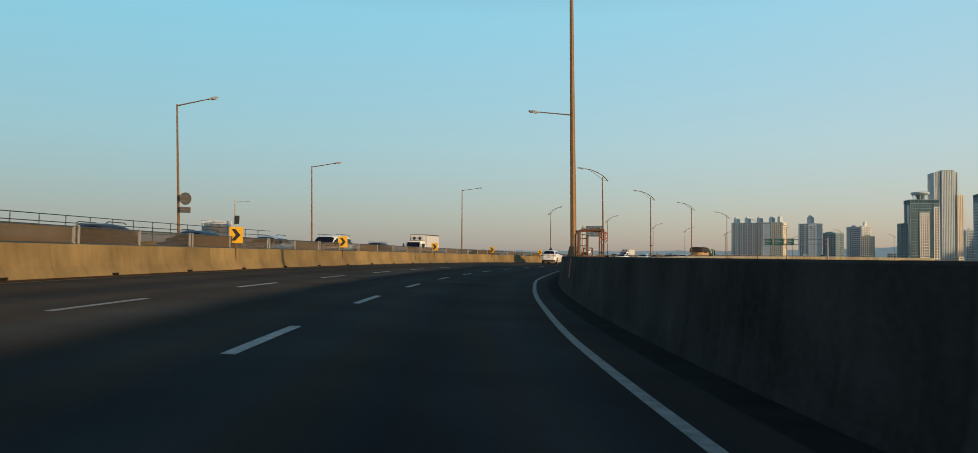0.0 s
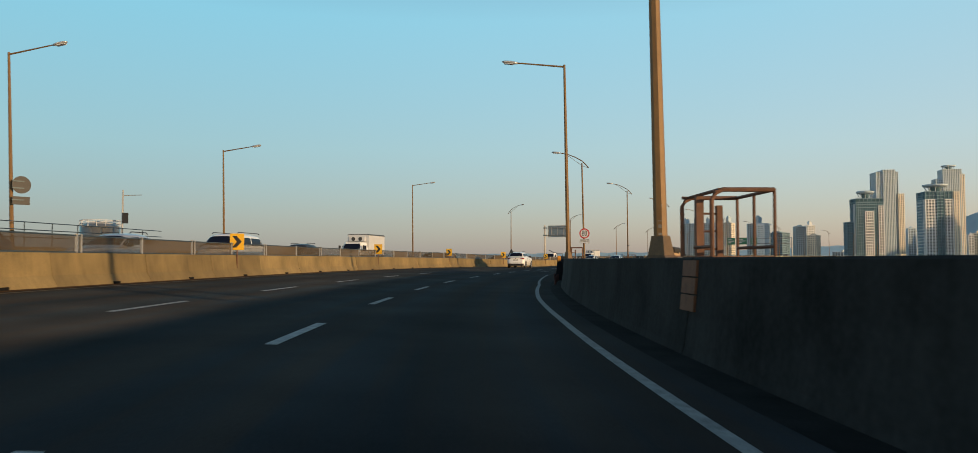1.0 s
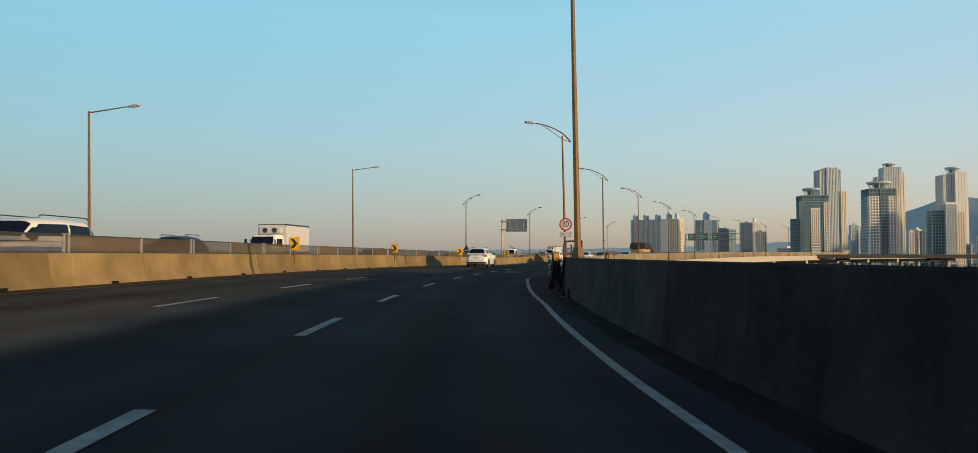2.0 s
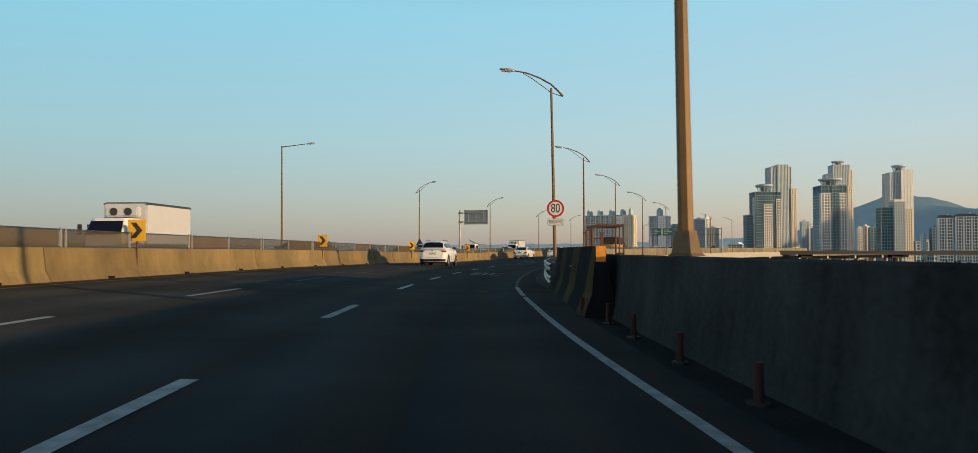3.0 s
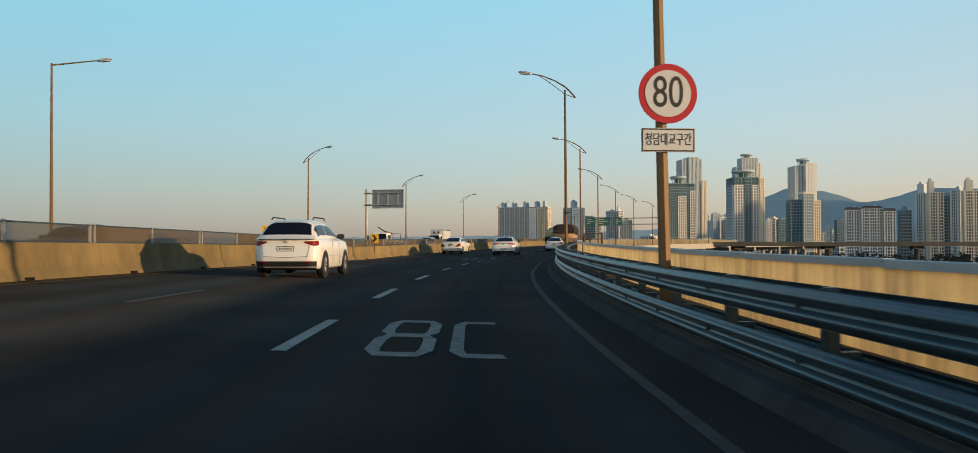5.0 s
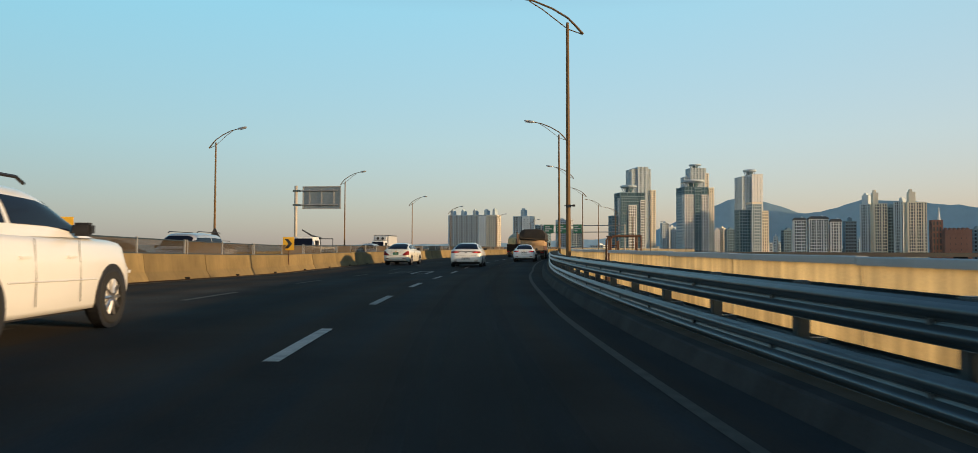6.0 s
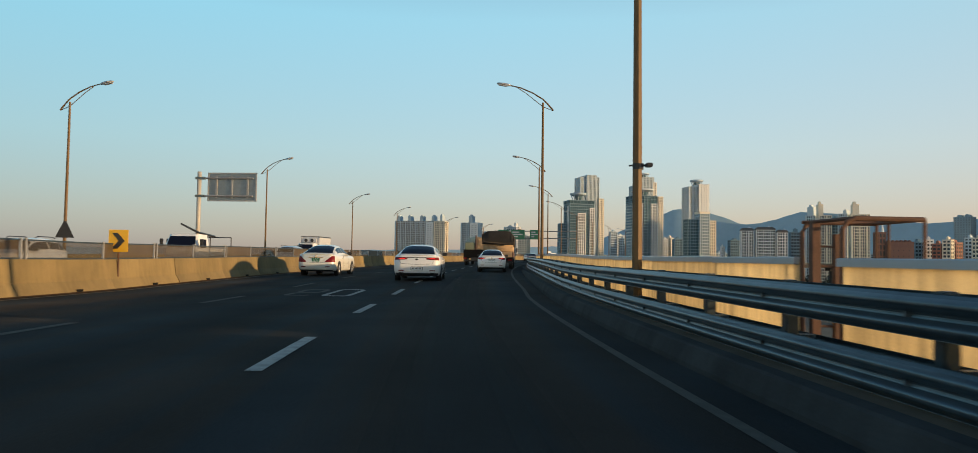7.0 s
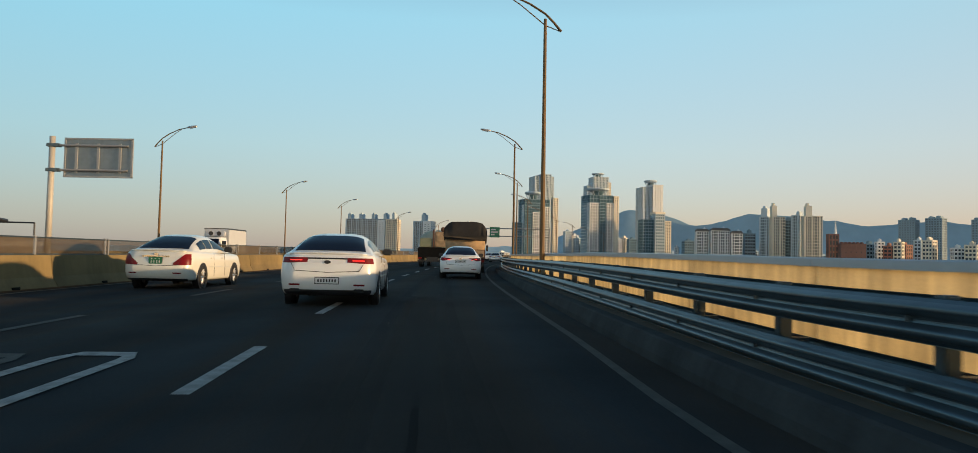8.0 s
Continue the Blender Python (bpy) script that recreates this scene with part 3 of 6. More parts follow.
# ---- median: precast barrier segments with drain notches, fence above ----
LB = [(-8.62, 0.0), (-8.68, 0.12), (-8.78, 0.3), (-8.86, 0.9), (-9.06, 0.9), (-9.14, 0.3), (-9.24, 0.12), (-9.3, 0.0)]
rng = random.Random(5)
SEG = 5.0
for i in range(-6, 90):
    s0 = i * SEG
    s1 = s0 + SEG - 0.025
    bm = bmesh.new()
    off = rng.uniform(-0.012, 0.012)
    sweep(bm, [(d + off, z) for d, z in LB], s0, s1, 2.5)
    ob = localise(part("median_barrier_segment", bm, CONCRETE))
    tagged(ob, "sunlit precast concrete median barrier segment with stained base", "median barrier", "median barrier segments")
    bm = bmesh.new()
    box(bm, -0.05, 0.02, -0.17, 0.17, 0.0, 0.075)
    n = part("drain_notch", bm, JOINT, ob, "dark drain opening at the foot")
    n.matrix_world = at_pose(s0 + 2.9, -8.63)
    n.matrix_parent_inverse = Matrix.Translation(-ob.location)
    n.matrix_basis = at_pose(s0 + 2.9, -8.63)

POST_FENCE = bmesh.new()
box(POST_FENCE, -0.03, 0.03, -0.035, 0.035, 0.88, 1.44)
FP_ME = bpy.data.meshes.new("fence_post")
POST_FENCE.to_mesh(FP_ME)
POST_FENCE.free()
FP_ME.materials.append(SIGN_BACK)
s = -24.0
k = 0
while s < 330:
    L = 3.6 if k % 5 else 4.2
    thing = new("fence_panel")
    o = at(s, -8.96)
    thing.location = o
    bm = bmesh.new()
    sweep(bm, [(-8.962, 0.93), (-8.95, 0.93), (-8.95, 1.37), (-8.962, 1.37)], s + 0.06, s + L - 0.06, 2.0)
    bm.transform(Matrix.Translation(-o))
    part("screen", bm, SCREENS[k % 3], thing, "brown perforated screen")
    for z0 in (0.92, 1.39):
        bm = bmesh.new()
        sweep(bm, [(-8.98, z0 - 0.02), (-8.935, z0 - 0.02), (-8.935, z0 + 0.02), (-8.98, z0 + 0.02)], s, s + L, 2.0)
        bm.transform(Matrix.Translation(-o))
        part("rail", bm, GALV, thing)
    shared("post", FP_ME, thing, Matrix.Translation(-o) @ at_pose(s, -8.957))
    if k % 2 == 0:
        shared("post", FP_ME, thing, Matrix.Translation(-o) @ at_pose(s + 0.22, -8.957))
    tagged(thing, "brown perforated anti-glare fence panel on the median barrier", "fence panel", "median fence panels")
    s += L + 0.02
    k += 1

# low barrier along the far side of the opposite carriageway
for i in range(-3, 22):
    s0 = i * 20.0
    bm = bmesh.new()
    sweep(bm, [(-22.6, 0), (-22.75, 0.9), (-23.0, 0.9), (-23.1, 0)], s0, s0 + 19.96, 4)
    ob = localise(part("outer_barrier_segment", bm, CONCRETE))
    tagged(ob, "plain concrete outer barrier of the opposite carriageway", "barrier", "outer barrier segments")

# tall pipe railing on the outer barrier, as far as the tank
def outer_railing(s0, s1):
    thing = new("pipe_railing")
    o = at(s0, -22.88)
    thing.location = o
    for z0 in (1.4, 1.8, 2.2):
        bm = bmesh.new()
        tube(bm, [at(s0 + (s1 - s0) * k / 4, -22.88, z0) - o for k in range(5)], 0.028, n=6)
        part("pipe", bm, GALV, thing)
    for k in range(4):
        s = s0 + (s1 - s0) * k / 4
        bm = bmesh.new()
        tube(bm, [at(s, -22.88, 0.88) - o, at(s, -22.88, 2.22) - o], 0.03, n=6)
        part("post", bm, GALV, thing)
    return tagged(thing, "grey pipe railing on the outer concrete barrier", "railing", "pipe railings")


for k in range(11):
    outer_railing(65.0 - 8.0 * (k + 1), 65.0 - 8.0 * k)

# ---- lamp posts ----
def lamp_post(kind, height):
    """Built at the origin: the arm reaches along local -X."""
    thing = new("street_lamp")
    bm = bmesh.new()
    tube(bm, [(0, 0, 0.0), (0, 0, 0.05), (0, 0, 0.36)], 0.28, 0.15, 4)
    part("base", bm, POLE_BASE, thing, "flared dark steel base")
    bm = bmesh.new()
    top = height - (0.25 if kind == "bent" else 0.0)
    r0 = 0.112 if kind == "straight" else 0.1
    tube(bm, [(0, 0, 0.3), (0, 0, top * 0.5), (0, 0, top)], r0, 0.06, 8)
    part("pole", bm, POLE, thing)
    bm = bmesh.new()
    if kind == "straight":
        tube(bm, [(0.05, 0, height - 0.12), (-2.5, 0, height + 0.2)], 0.05, 0.035, 8)
        tip, tilt = Vector((-2.9, 0, height + 0.25)), 8
    else:
        arc = [(0.62, 0, height - 0.72), (0.3, 0, height - 0.35), (0.0, 0, height - 0.05), (-0.6, 0, height + 0.32), (-1.3, 0, height + 0.62), (-2.0, 0, height + 0.78)]
        tube(bm, arc, 0.05, 0.035, 8)
        tip, tilt = Vector((-2.35, 0, height + 0.84)), 9
    part("arm", bm, POLE, thing)
    if kind == "bent":
        bm = bmesh.new()
        tube(bm, [(0.58, 0, height - 0.72), (0.0, 0, height - 0.5), (-1.0, 0, height + 0.3), (-1.5, 0, height + 0.62)], 0.022, n=6)
        part("brace", bm, POLE, thing)
    bm = bmesh.new()
    rings = []
    for u, w, h in ((-0.42, 0.06, 0.03), (-0.3, 0.15, 0.07), (0.0, 0.17, 0.09), (0.25, 0.12, 0.08), (0.42, 0.05, 0.05)):
        rings.append([(u, w * math.cos(a), h * math.sin(a)) for a in (k * math.tau / 10 for k in range(10))])
    loft(bm, rings)
    bm.transform(Matrix.Translation(tip) @ Matrix.Rotation(radians(tilt), 4, 'Y'))
    head = part("lamp_head", bm, CAR_SILVER, thing, "silver lamp head", True)
    bm = bmesh.new()
    box(bm, -0.3, 0.2, -0.12, 0.12, -0.1, -0.075)
    bm.transform(Matrix.Translation(tip) @ Matrix.Rotation(radians(tilt), 4, 'Y'))
    part("glass", bm, LAMP_CLEAR, head)
    return thing


STRAIGHT, BENT, LEFT_STRAIGHT, LEFT_BENT = lamp_post("straight", 10.3), lamp_post("bent", 10.35), lamp_post("straight", 10.9), lamp_post("bent", 9.5)
spots = []
for s, lean in ((27.4, 1.0), (55.95, 0.9)):
    spots.append((STRAIGHT, at_pose(s, 5.47, 1.24) @ pose(0, 0, 0, 0, -lean, 0), "grey steel street lamp with a straight arm, standing on the parapet"))
for s, d, z, lean in ((86.6, 4.95, -0.1, 1.2), *((s, d, z, 0.3) for s, d, z in ( (120.5, 5.35, 0.1), (151.6, 5.95, 0.14), (183.8, 6.25, -0.08), (215, 6.3, -0.25), (246, 6.3, -0.3), (277, 6.3, -0.3), (308, 6.3, -0.3), (340, 6.3, -0.3), (372, 6.3, -0.3), (404, 6.3, -0.3)))):
    spots.append((BENT, at_pose(s, d, z) @ pose(0, 0, 0, 0, -lean, 0), "grey steel street lamp with a bowed arm, behind the guardrail"))
for x, y, z, lean in ((-24.8, 24.0, 1.0, 2), (-22.85, 56.5, 1.1, 2.6), (-18.5, 80.3, -0.68, 1.3), (-4.3, 123.6, 0.7, 0.5)):
    spots.append((LEFT_STRAIGHT, pose(x, y, z, 0, 0, 180 - 10) @ pose(0, 0, 0, 0, lean, 0), "grey steel street lamp with a straight arm, across the opposite carriageway"))
for x, y, z in ((12.5, 154.1, 0.6), (28.3, 182.0, 0.45), (46.8, 217.5, 0.3), (62.2, 242.2, 0.3), (83, 268, 0.3), (104, 293, 0.3), (126, 317, 0.3)):
    spots.append((LEFT_BENT, pose(x, y, z, 0, 0, 180 - 35), "grey steel street lamp with a bowed arm, across the opposite carriageway"))
used = set()
for proto, m, label in spots:
    if proto.name not in used:
        used.add(proto.name)
        proto.matrix_world = m
        ob = proto
    else:
        ob = copy_thing(proto, m)
    tagged(ob, label, "street lamp", "street lamps")

# ---- signs and small road furniture ----
def letters(name, body, size, material, parent, m, stretch=(1, 1)):
    """Raised writing in the built-in font, turned into a mesh, centred, in the local X-Z plane facing -Y."""
    cu = bpy.data.curves.new(name, 'FONT')
    cu.body, cu.size, cu.extrude = body, size, 0.002
    cu.align_x, cu.align_y = 'CENTER', 'CENTER'
    tmp = bpy.data.objects.new(name, cu)
    scene.collection.objects.link(tmp)
    dg = bpy.context.evaluated_depsgraph_get()
    me = bpy.data.meshes.new_from_object(tmp.evaluated_get(dg))
    bpy.data.objects.remove(tmp)
    me.transform(Matrix.Diagonal((stretch[0], stretch[1], 1, 1)))
    me.materials.clear()
    me.materials.append(material)
    ob = new(name, me)
    ob.parent = parent
    ob.matrix_basis = m
    return ob


# speed limit sign with a place plate, clamped to the third lamp post
sign = new("speed_limit_sign")
sign.matrix_world = at_pose(86.6, 4.95, 3.52, 4) @ pose(0, -0.13, 0)
bm = bmesh.new()
disc(bm, (0, 0, 0), (0, 1, 0), 0.46, 0.02, 40)
part("rim", bm, SIGN_RED, sign, "red painted rim")
bm = bmesh.new()
disc(bm, (0, -0.013, 0), (0, 1, 0), 0.36, 0.012, 40)
face = part("face", bm, SIGN_WHITE, sign)
letters("numerals", "80", 0.62, BLACK, face, pose(0, -0.022, 0, 90), (0.8, 1.1))
bm = bmesh.new()
box(bm, -0.42, 0.42, -0.012, 0.008, -0.9, -0.53, 0.004)
plate = part("plate", bm, SIGN_WHITE, sign, "white plate with a black border")
bm = bmesh.new()
for x0, x1, z0, z1 in ((-0.41, 0.41, -0.56, -0.54), (-0.41, 0.41, -0.89, -0.87), (-0.41, -0.395, -0.89, -0.54), (0.395, 0.41, -0.89, -0.54)):
    box(bm, x0, x1, -0.016, -0.012, z0, z1)
part("border", bm, BLACK, plate)
letters("lettering", "청담대교구간", 0.155, BLACK, plate, pose(0, -0.017, -0.715, 90), (0.86, 1.35))
bm = bmesh.new()
for z0 in (0.2, -0.2, -0.7):
    box(bm, -0.16, 0.16, 0.01, 0.05, z0 - 0.03, z0 + 0.03)
part("clamp", bm, GALV, sign)
tagged(sign, "round red-rimmed white speed sign with a white plate beneath", "speed sign")


def chevron(s):
    thing = new("chevron_sign")
    bm = bmesh.new()
    tube(bm, [(0, 0, 0.3), (0, 0, 1.5)], 0.03, n=8)
    part("post", bm, RUST, thing, "rusty post strapped to the barrier")
    bm = bmesh.new()
    box(bm, -0.3, 0.3, -0.05, -0.03, 1.08, 1.78, 0.006)
    board = part("board", bm, YELLOW, thing)
    bm = bmesh.new()
    pts = [(-0.2, 1.68), (-0.02, 1.68), (0.2, 1.43), (-0.02, 1.18), (-0.2, 1.18), (0.0, 1.43)]
    ring = [bm.verts.new((x, -0.055, z)) for x, z in pts]
    bm.faces.new((ring[0], ring[5], ring[2], ring[1]))
    bm.faces.new((ring[5], ring[4], ring[3], ring[2]))
    bmesh.ops.recalc_face_normals(bm, faces=bm.faces)
    part("arrow", bm, BLACK, board)
    thing.matrix_world = at_pose(s, -8.8, 0.05, rng.uniform(-4, 8))
    return tagged(thing, "yellow board with a black chevron, on the median barrier", "chevron sign", "chevron signs")


for s in (32.4, 47.4, 69.7, 89.6, 110.3, 130.5):
    chevron(s)

# back of an overhead sign on a cantilever, opposite carriageway
g = new("overhead_sign")
g.matrix_world = at_pose(169.2, -22.3, -0.24, -3)
bm = bmesh.new()
tube(bm, [(0, 0, 0), (0, 0, 8.1)], 0.19, 0.17, 12)
part("mast", bm, MAST_PAINT, g, "cream-grey painted mast", True)
for z0 in (7.55, 6.05):
    bm = bmesh.new()
    tube(bm, [(-0.35, 0, z0), (4.7, 0, z0)], 0.07, n=8)
    part("bracket", bm, SIGN_BACK, g)
    bm = bmesh.new()
    box(bm, -0.26, 0.5, -0.2, 0.2, z0 - 0.1, z0 + 0.1, 0.02)
    part("clamp", bm, GALV, g)
bm = bmesh.new()
box(bm, 0.75, 4.95, 0.1, 0.14, 5.65, 8.0, 0.01)
panel = part("panel", bm, PANEL_BACK, g, "grey unpainted back of the sign panel")
bm = bmesh.new()
for x0, x1, z0, z1 in ((0.72, 4.98, 5.62, 5.72), (0.72, 4.98, 7.93, 8.03), (0.72, 0.82, 5.62, 8.03), (4.88, 4.98, 5.62, 8.03)):
    box(bm, x0, x1, 0.05, 0.16, z0, z1)
part("edge_frame", bm, SIGN_BACK, panel)
for x0 in (1.5, 2.85, 4.2):
    bm = bmesh.new()
    box(bm, x0 - 0.07, x0 + 0.07, 0.02, 0.1, 5.9, 7.7)
    part("rib", bm, SIGN_BACK, panel)
tagged(g, "grey back of a large road sign on a steel mast", "road sign")

# round and three-cornered sign backs and a small plate on the far lamp posts
t1 = new("round_sign")
t1.matrix_world = pose(-22.5, 56.55, 4.95, 0, 0, 48)
bm = bmesh.new()
disc(bm, (0, 0, 0), (0, 1, 0), 0.46, 0.03, 28)
part("board", bm, BLACK, t1)
bm = bmesh.new()
box(bm, -0.42, 0.42, -0.02, 0.02, -1.05, -0.62, 0.01)
part("plate", bm, BLACK, t1)
bm = bmesh.new()
for z0 in (0.18, -0.18, -0.8):
    box(bm, -0.45, 0.12, -0.05, -0.01, z0 - 0.03, z0 + 0.03)
part("clamp", bm, GALV, t1)
tagged(t1, "dark back of a round sign on a lamp post", "sign")
t2 = new("warning_sign")
t2.matrix_world = pose(12.6, 153.9, 1.9, 0, 0, -25)
bm = bmesh.new()
loft(bm, [[(-0.55, y, 0), (0.55, y, 0), (0.07, y, 0.95), (-0.07, y, 0.95)] for y in (-0.22, -0.19)])
bmesh.ops.recalc_face_normals(bm, faces=bm.faces)
part("board", bm, BLACK, t2)
bm = bmesh.new()
box(bm, -0.06, 0.06, -0.2, -0.06, 0.15, 0.7)
part("clamp", bm, GALV, t2)
tagged(t2, "dark back of a three-cornered warning sign on a lamp post", "warning sign")

# sensor mast with a small solar panel
mast = new("sensor_mast")
mast.matrix_world = pose(-25.9, 77.9, -0.4)
bm = bmesh.new()
tube(bm, [(0, 0, GROUND_Z + 0.4), (0, 0, 0), (0, 0, 7.0)], 0.14, 0.06, 8)
part("pole", bm, SIGN_BACK, mast)
bm = bmesh.new()
tube(bm, [(0, 0, 6.55), (1.5, 0, 6.6)], 0.03, n=6)
part("arm", bm, SIGN_BACK, mast)
bm = bmesh.new()
box(bm, 0.05, 0.5, -0.2, -0.1, 4.3, 5.15, 0.01)
part("solar_panel", bm, BLACK, mast, "black solar panel")
bm = bmesh.new()
box(bm, 0.1, 1.2, -0.1, 0.1, 2.7, 2.95, 0.02)
part("equipment_box", bm, SIGN_BACK, mast)
tagged(mast, "slim grey mast with a side arm and a black solar panel", "mast")

# outer platform beside the opposite road: round pale tank top with a railing
tank = new("storage_tank")
tank.matrix_world = pose(-28.3, 79.5, GROUND_Z)
H = 19.7
bm = bmesh.new()
tube(bm, [(0, 0, 0), (0, 0, H)], 1.5, 1.5, 28)
part("shell", bm, TANK_STEEL, tank, smooth=True)
bm = bmesh.new()
tube(bm, [(0, 0, H), (0, 0, H + 0.35)], 1.5, 1.0, 28)
part("roof", bm, TANK_STEEL, tank)
for z0 in (H + 0.25, H + 0.5):
    bm = bmesh.new()
    pts = [(1.5 * math.cos(a), 1.5 * math.sin(a), z0) for a in (k * math.tau / 28 for k in range(29))]
    tube(bm, pts, 0.035, n=6, caps=False)
    part("railing", bm, SIGN_WHITE, tank)
for k in range(14):
    a = k * math.tau / 14
    bm = bmesh.new()
    tube(bm, [(1.5 * math.cos(a), 1.5 * math.sin(a), H), (1.5 * math.cos(a), 1.5 * math.sin(a), H + 0.52)], 0.03, n=5)
    part("railing_post", bm, SIGN_WHITE, tank)
tagged(tank, "round dull steel storage tank with a white rim rail", "tank")


# maintenance cages of bent rusty pipe outside the parapet
def cage(m, low, w=0.8, L=1.35, h=0.86):
    thing = new("maintenance_cage")
    for i, y in enumerate((0.0, L)):
        bm = bmesh.new()
        tube(bm, [(0, y, low), (0, y, h - 0.12), (0.05, y, h - 0.04), (0.14, y, h), (w, y, h)], 0.03, n=8)
        part("hoop", bm, RUST, thing)
    for x, y in ((w, 0.0), (w, 0.7), (w, L)):
        bm = bmesh.new()
        tube(bm, [(x, y, low), (x, y, h)], 0.022, n=6)
        part("upright", bm, RUST, thing)
    for pts in ([(0, L, h), (w, L, h)], [(w, 0, h), (w, L, h)], [(0.1, 0, h), (0.1, L, h)], [(0, 0.0, 0.14), (0, 0.75, 0.14)], [(w, 0.0, 0.14), (w, L, 0.14)]):
        bm = bmesh.new()
        tube(bm, pts, 0.024, n=6)
        part("crossbar", bm, RUST, thing)
    bm = bmesh.new()
    box(bm, 0.02, 0.12, 0.72, 0.82, low, h)
    part("ladder_post", bm, RUST, thing, "flat rusty ladder post")
    bm = bmesh.new()
    box(bm, 0.3, 0.38, 0.72, 0.8, low, h - 0.15)
    part("ladder_post", bm, RUST, thing)
    for z0 in np.arange(low + 0.1, h - 0.1, 0.24):
        bm = bmesh.new()
        tube(bm, [(0.08, 0.77, z0), (0.34, 0.76, z0)], 0.016, n=6)
        part("rung", bm, RUST, thing)
    bm = bmesh.new()
    box(bm, 0.0, w, 0, L, low - 0.05, low)
    part("footplate", bm, RUST, thing)
    thing.matrix_world = m
    return tagged(thing, "rusty bent-pipe maintenance cage hung outside the bridge edge", "maintenance cage", "maintenance cages")


cage(at_pose(24.6, 5.45, 1.24), 0.02)
cage(at_pose(65.0, 5.34, 1.1), -1.0)
cage(at_pose(114.36, 6.15, 0.64), -0.6, 0.95, 0.95, 1.0)

# clamped camera on the fourth lamp post, painted number bars on the first
cm = new("traffic_camera")
cm.matrix_world = at_pose(120.5, 5.35, 2.9)
bm = bmesh.new()
tube(bm, [(-0.17, 0.02, 0.03), (0, 0, 0.04), (0.24, -0.06, 0.03)], 0.018, n=6)
part("bracket", bm, BLACK, cm)
bm = bmesh.new()
box(bm, 0.13, 0.25, -0.16, 0.04, 0.0, 0.075, 0.015)
part("housing", bm, BLACK, cm)
bm = bmesh.new()
tube(bm, [(0, 0, -0.04), (0, 0, 0.07)], 0.108, n=12)
part("strap", bm, BLACK, cm)
tagged(cm, "small black traffic camera strapped to a lamp post", "traffic camera")
marks = new("pole_marking")
marks.matrix_world = at_pose(27.4, 5.47, 2.05, -22.5)
for i, (w, h) in enumerate(((0.07, 0.08), (0.06, 0.06), (0.07, 0.08), (0.055, 0.08), (0.05, 0.05))):
    bm = bmesh.new()
    box(bm, -w / 2, w / 2, -0.106, -0.094, -0.11 * i, -0.11 * i + h * 0.75)
    part("bar", bm, STENCIL, marks)
tagged(marks, "row of short white painted bars on a lamp post", "marking")

# small dull red marker posts at the foot of the parapet
proto = None
for s in (51.6, 54.0, 56.6, 58.9, 60.6):
    m = at_pose(s, 4.85 if s < 59 else 4.6)
    if proto is None:
        proto = new("marker_post")
        bm = bmesh.new()
        tube(bm, [(0, 0, 0), (0, 0, 0.03)], 0.1, 0.1, 12)
        part("foot", bm, TRIM, proto)
        bm = bmesh.new()
        tube(bm, [(0, 0, 0.02), (0, 0, 0.36)], 0.045, 0.04, 10)
        part("tube", bm, mat("marker_red", (0.035, 0.009, 0.008), 0.8, vary=0.3, scale=8), proto)
        proto.matrix_world = m
        ob = proto
    else:
        ob = copy_thing(proto, m)
    tagged(ob, "short dull red marker post at the foot of the wall", "marker post", "marker posts")

# painted speed numerals on the lanes: long chamfered rings, one for a nought and two for an eight
def numeral_ring(bm, s0, s1, d0, d1, worn=()):
    """One ring of painted strokes; sides named in worn are rubbed away."""
    c, e, a, b = 0.14, 0.45, 0.15, 0.3
    outer = [(d0 + c, s0), (d1 - c, s0), (d1, s0 + e), (d1, s1 - e), (d1 - c, s1), (d0 + c, s1), (d0, s1 - e), (d0, s0 + e)]
    inner = [(d0 + c + 0.04, s0 + b), (d1 - c - 0.04, s0 + b), (d1 - a, s0 + e + 0.12), (d1 - a, s1 - e - 0.12), (d1 - c - 0.04, s1 - b), (d0 + c + 0.04, s1 - b), (d0 + a, s1 - e - 0.12), (d0 + a, s0 + e + 0.12)]
    po_, pi_ = ([bm.verts.new(at(q, d, LINE_Z + 0.002)) for d, q in ring] for ring in (outer, inner))
    for k in range(8):
        if k not in worn:
            f = bm.faces.new((po_[k], po_[(k + 1) % 8], pi_[(k + 1) % 8], pi_[k]))
            f.normal_update()
            if f.normal.z < 0:
                f.normal_flip()


for text, s0, s1, d0, d1, material, worn in (("8", 82.4, 85.9, 0.83, 1.55, PAINT_FAINT, ()), ("0", 82.4, 85.9, 1.72, 2.45, PAINT_FAINT, (1, 2, 3)), ("8", 127.6, 131.3, -3.0, -2.2, PAINT_WORN, (2, 3)), ("0", 127.6, 131.5, -1.95, -1.09, PAINT_WHITE, ())):
    bm = bmesh.new()
    if text == "8":
        mid = (s0 + s1) / 2
        numeral_ring(bm, s0, mid + 0.12, d0, d1, worn)
        numeral_ring(bm, mid - 0.12, s1, d0, d1)
    else:
        numeral_ring(bm, s0, s1, d0, d1, worn)
    tagged(localise(part("painted_numeral", bm, material)), "worn white painted speed numeral on the asphalt", "road marking", "painted numerals", "structure")

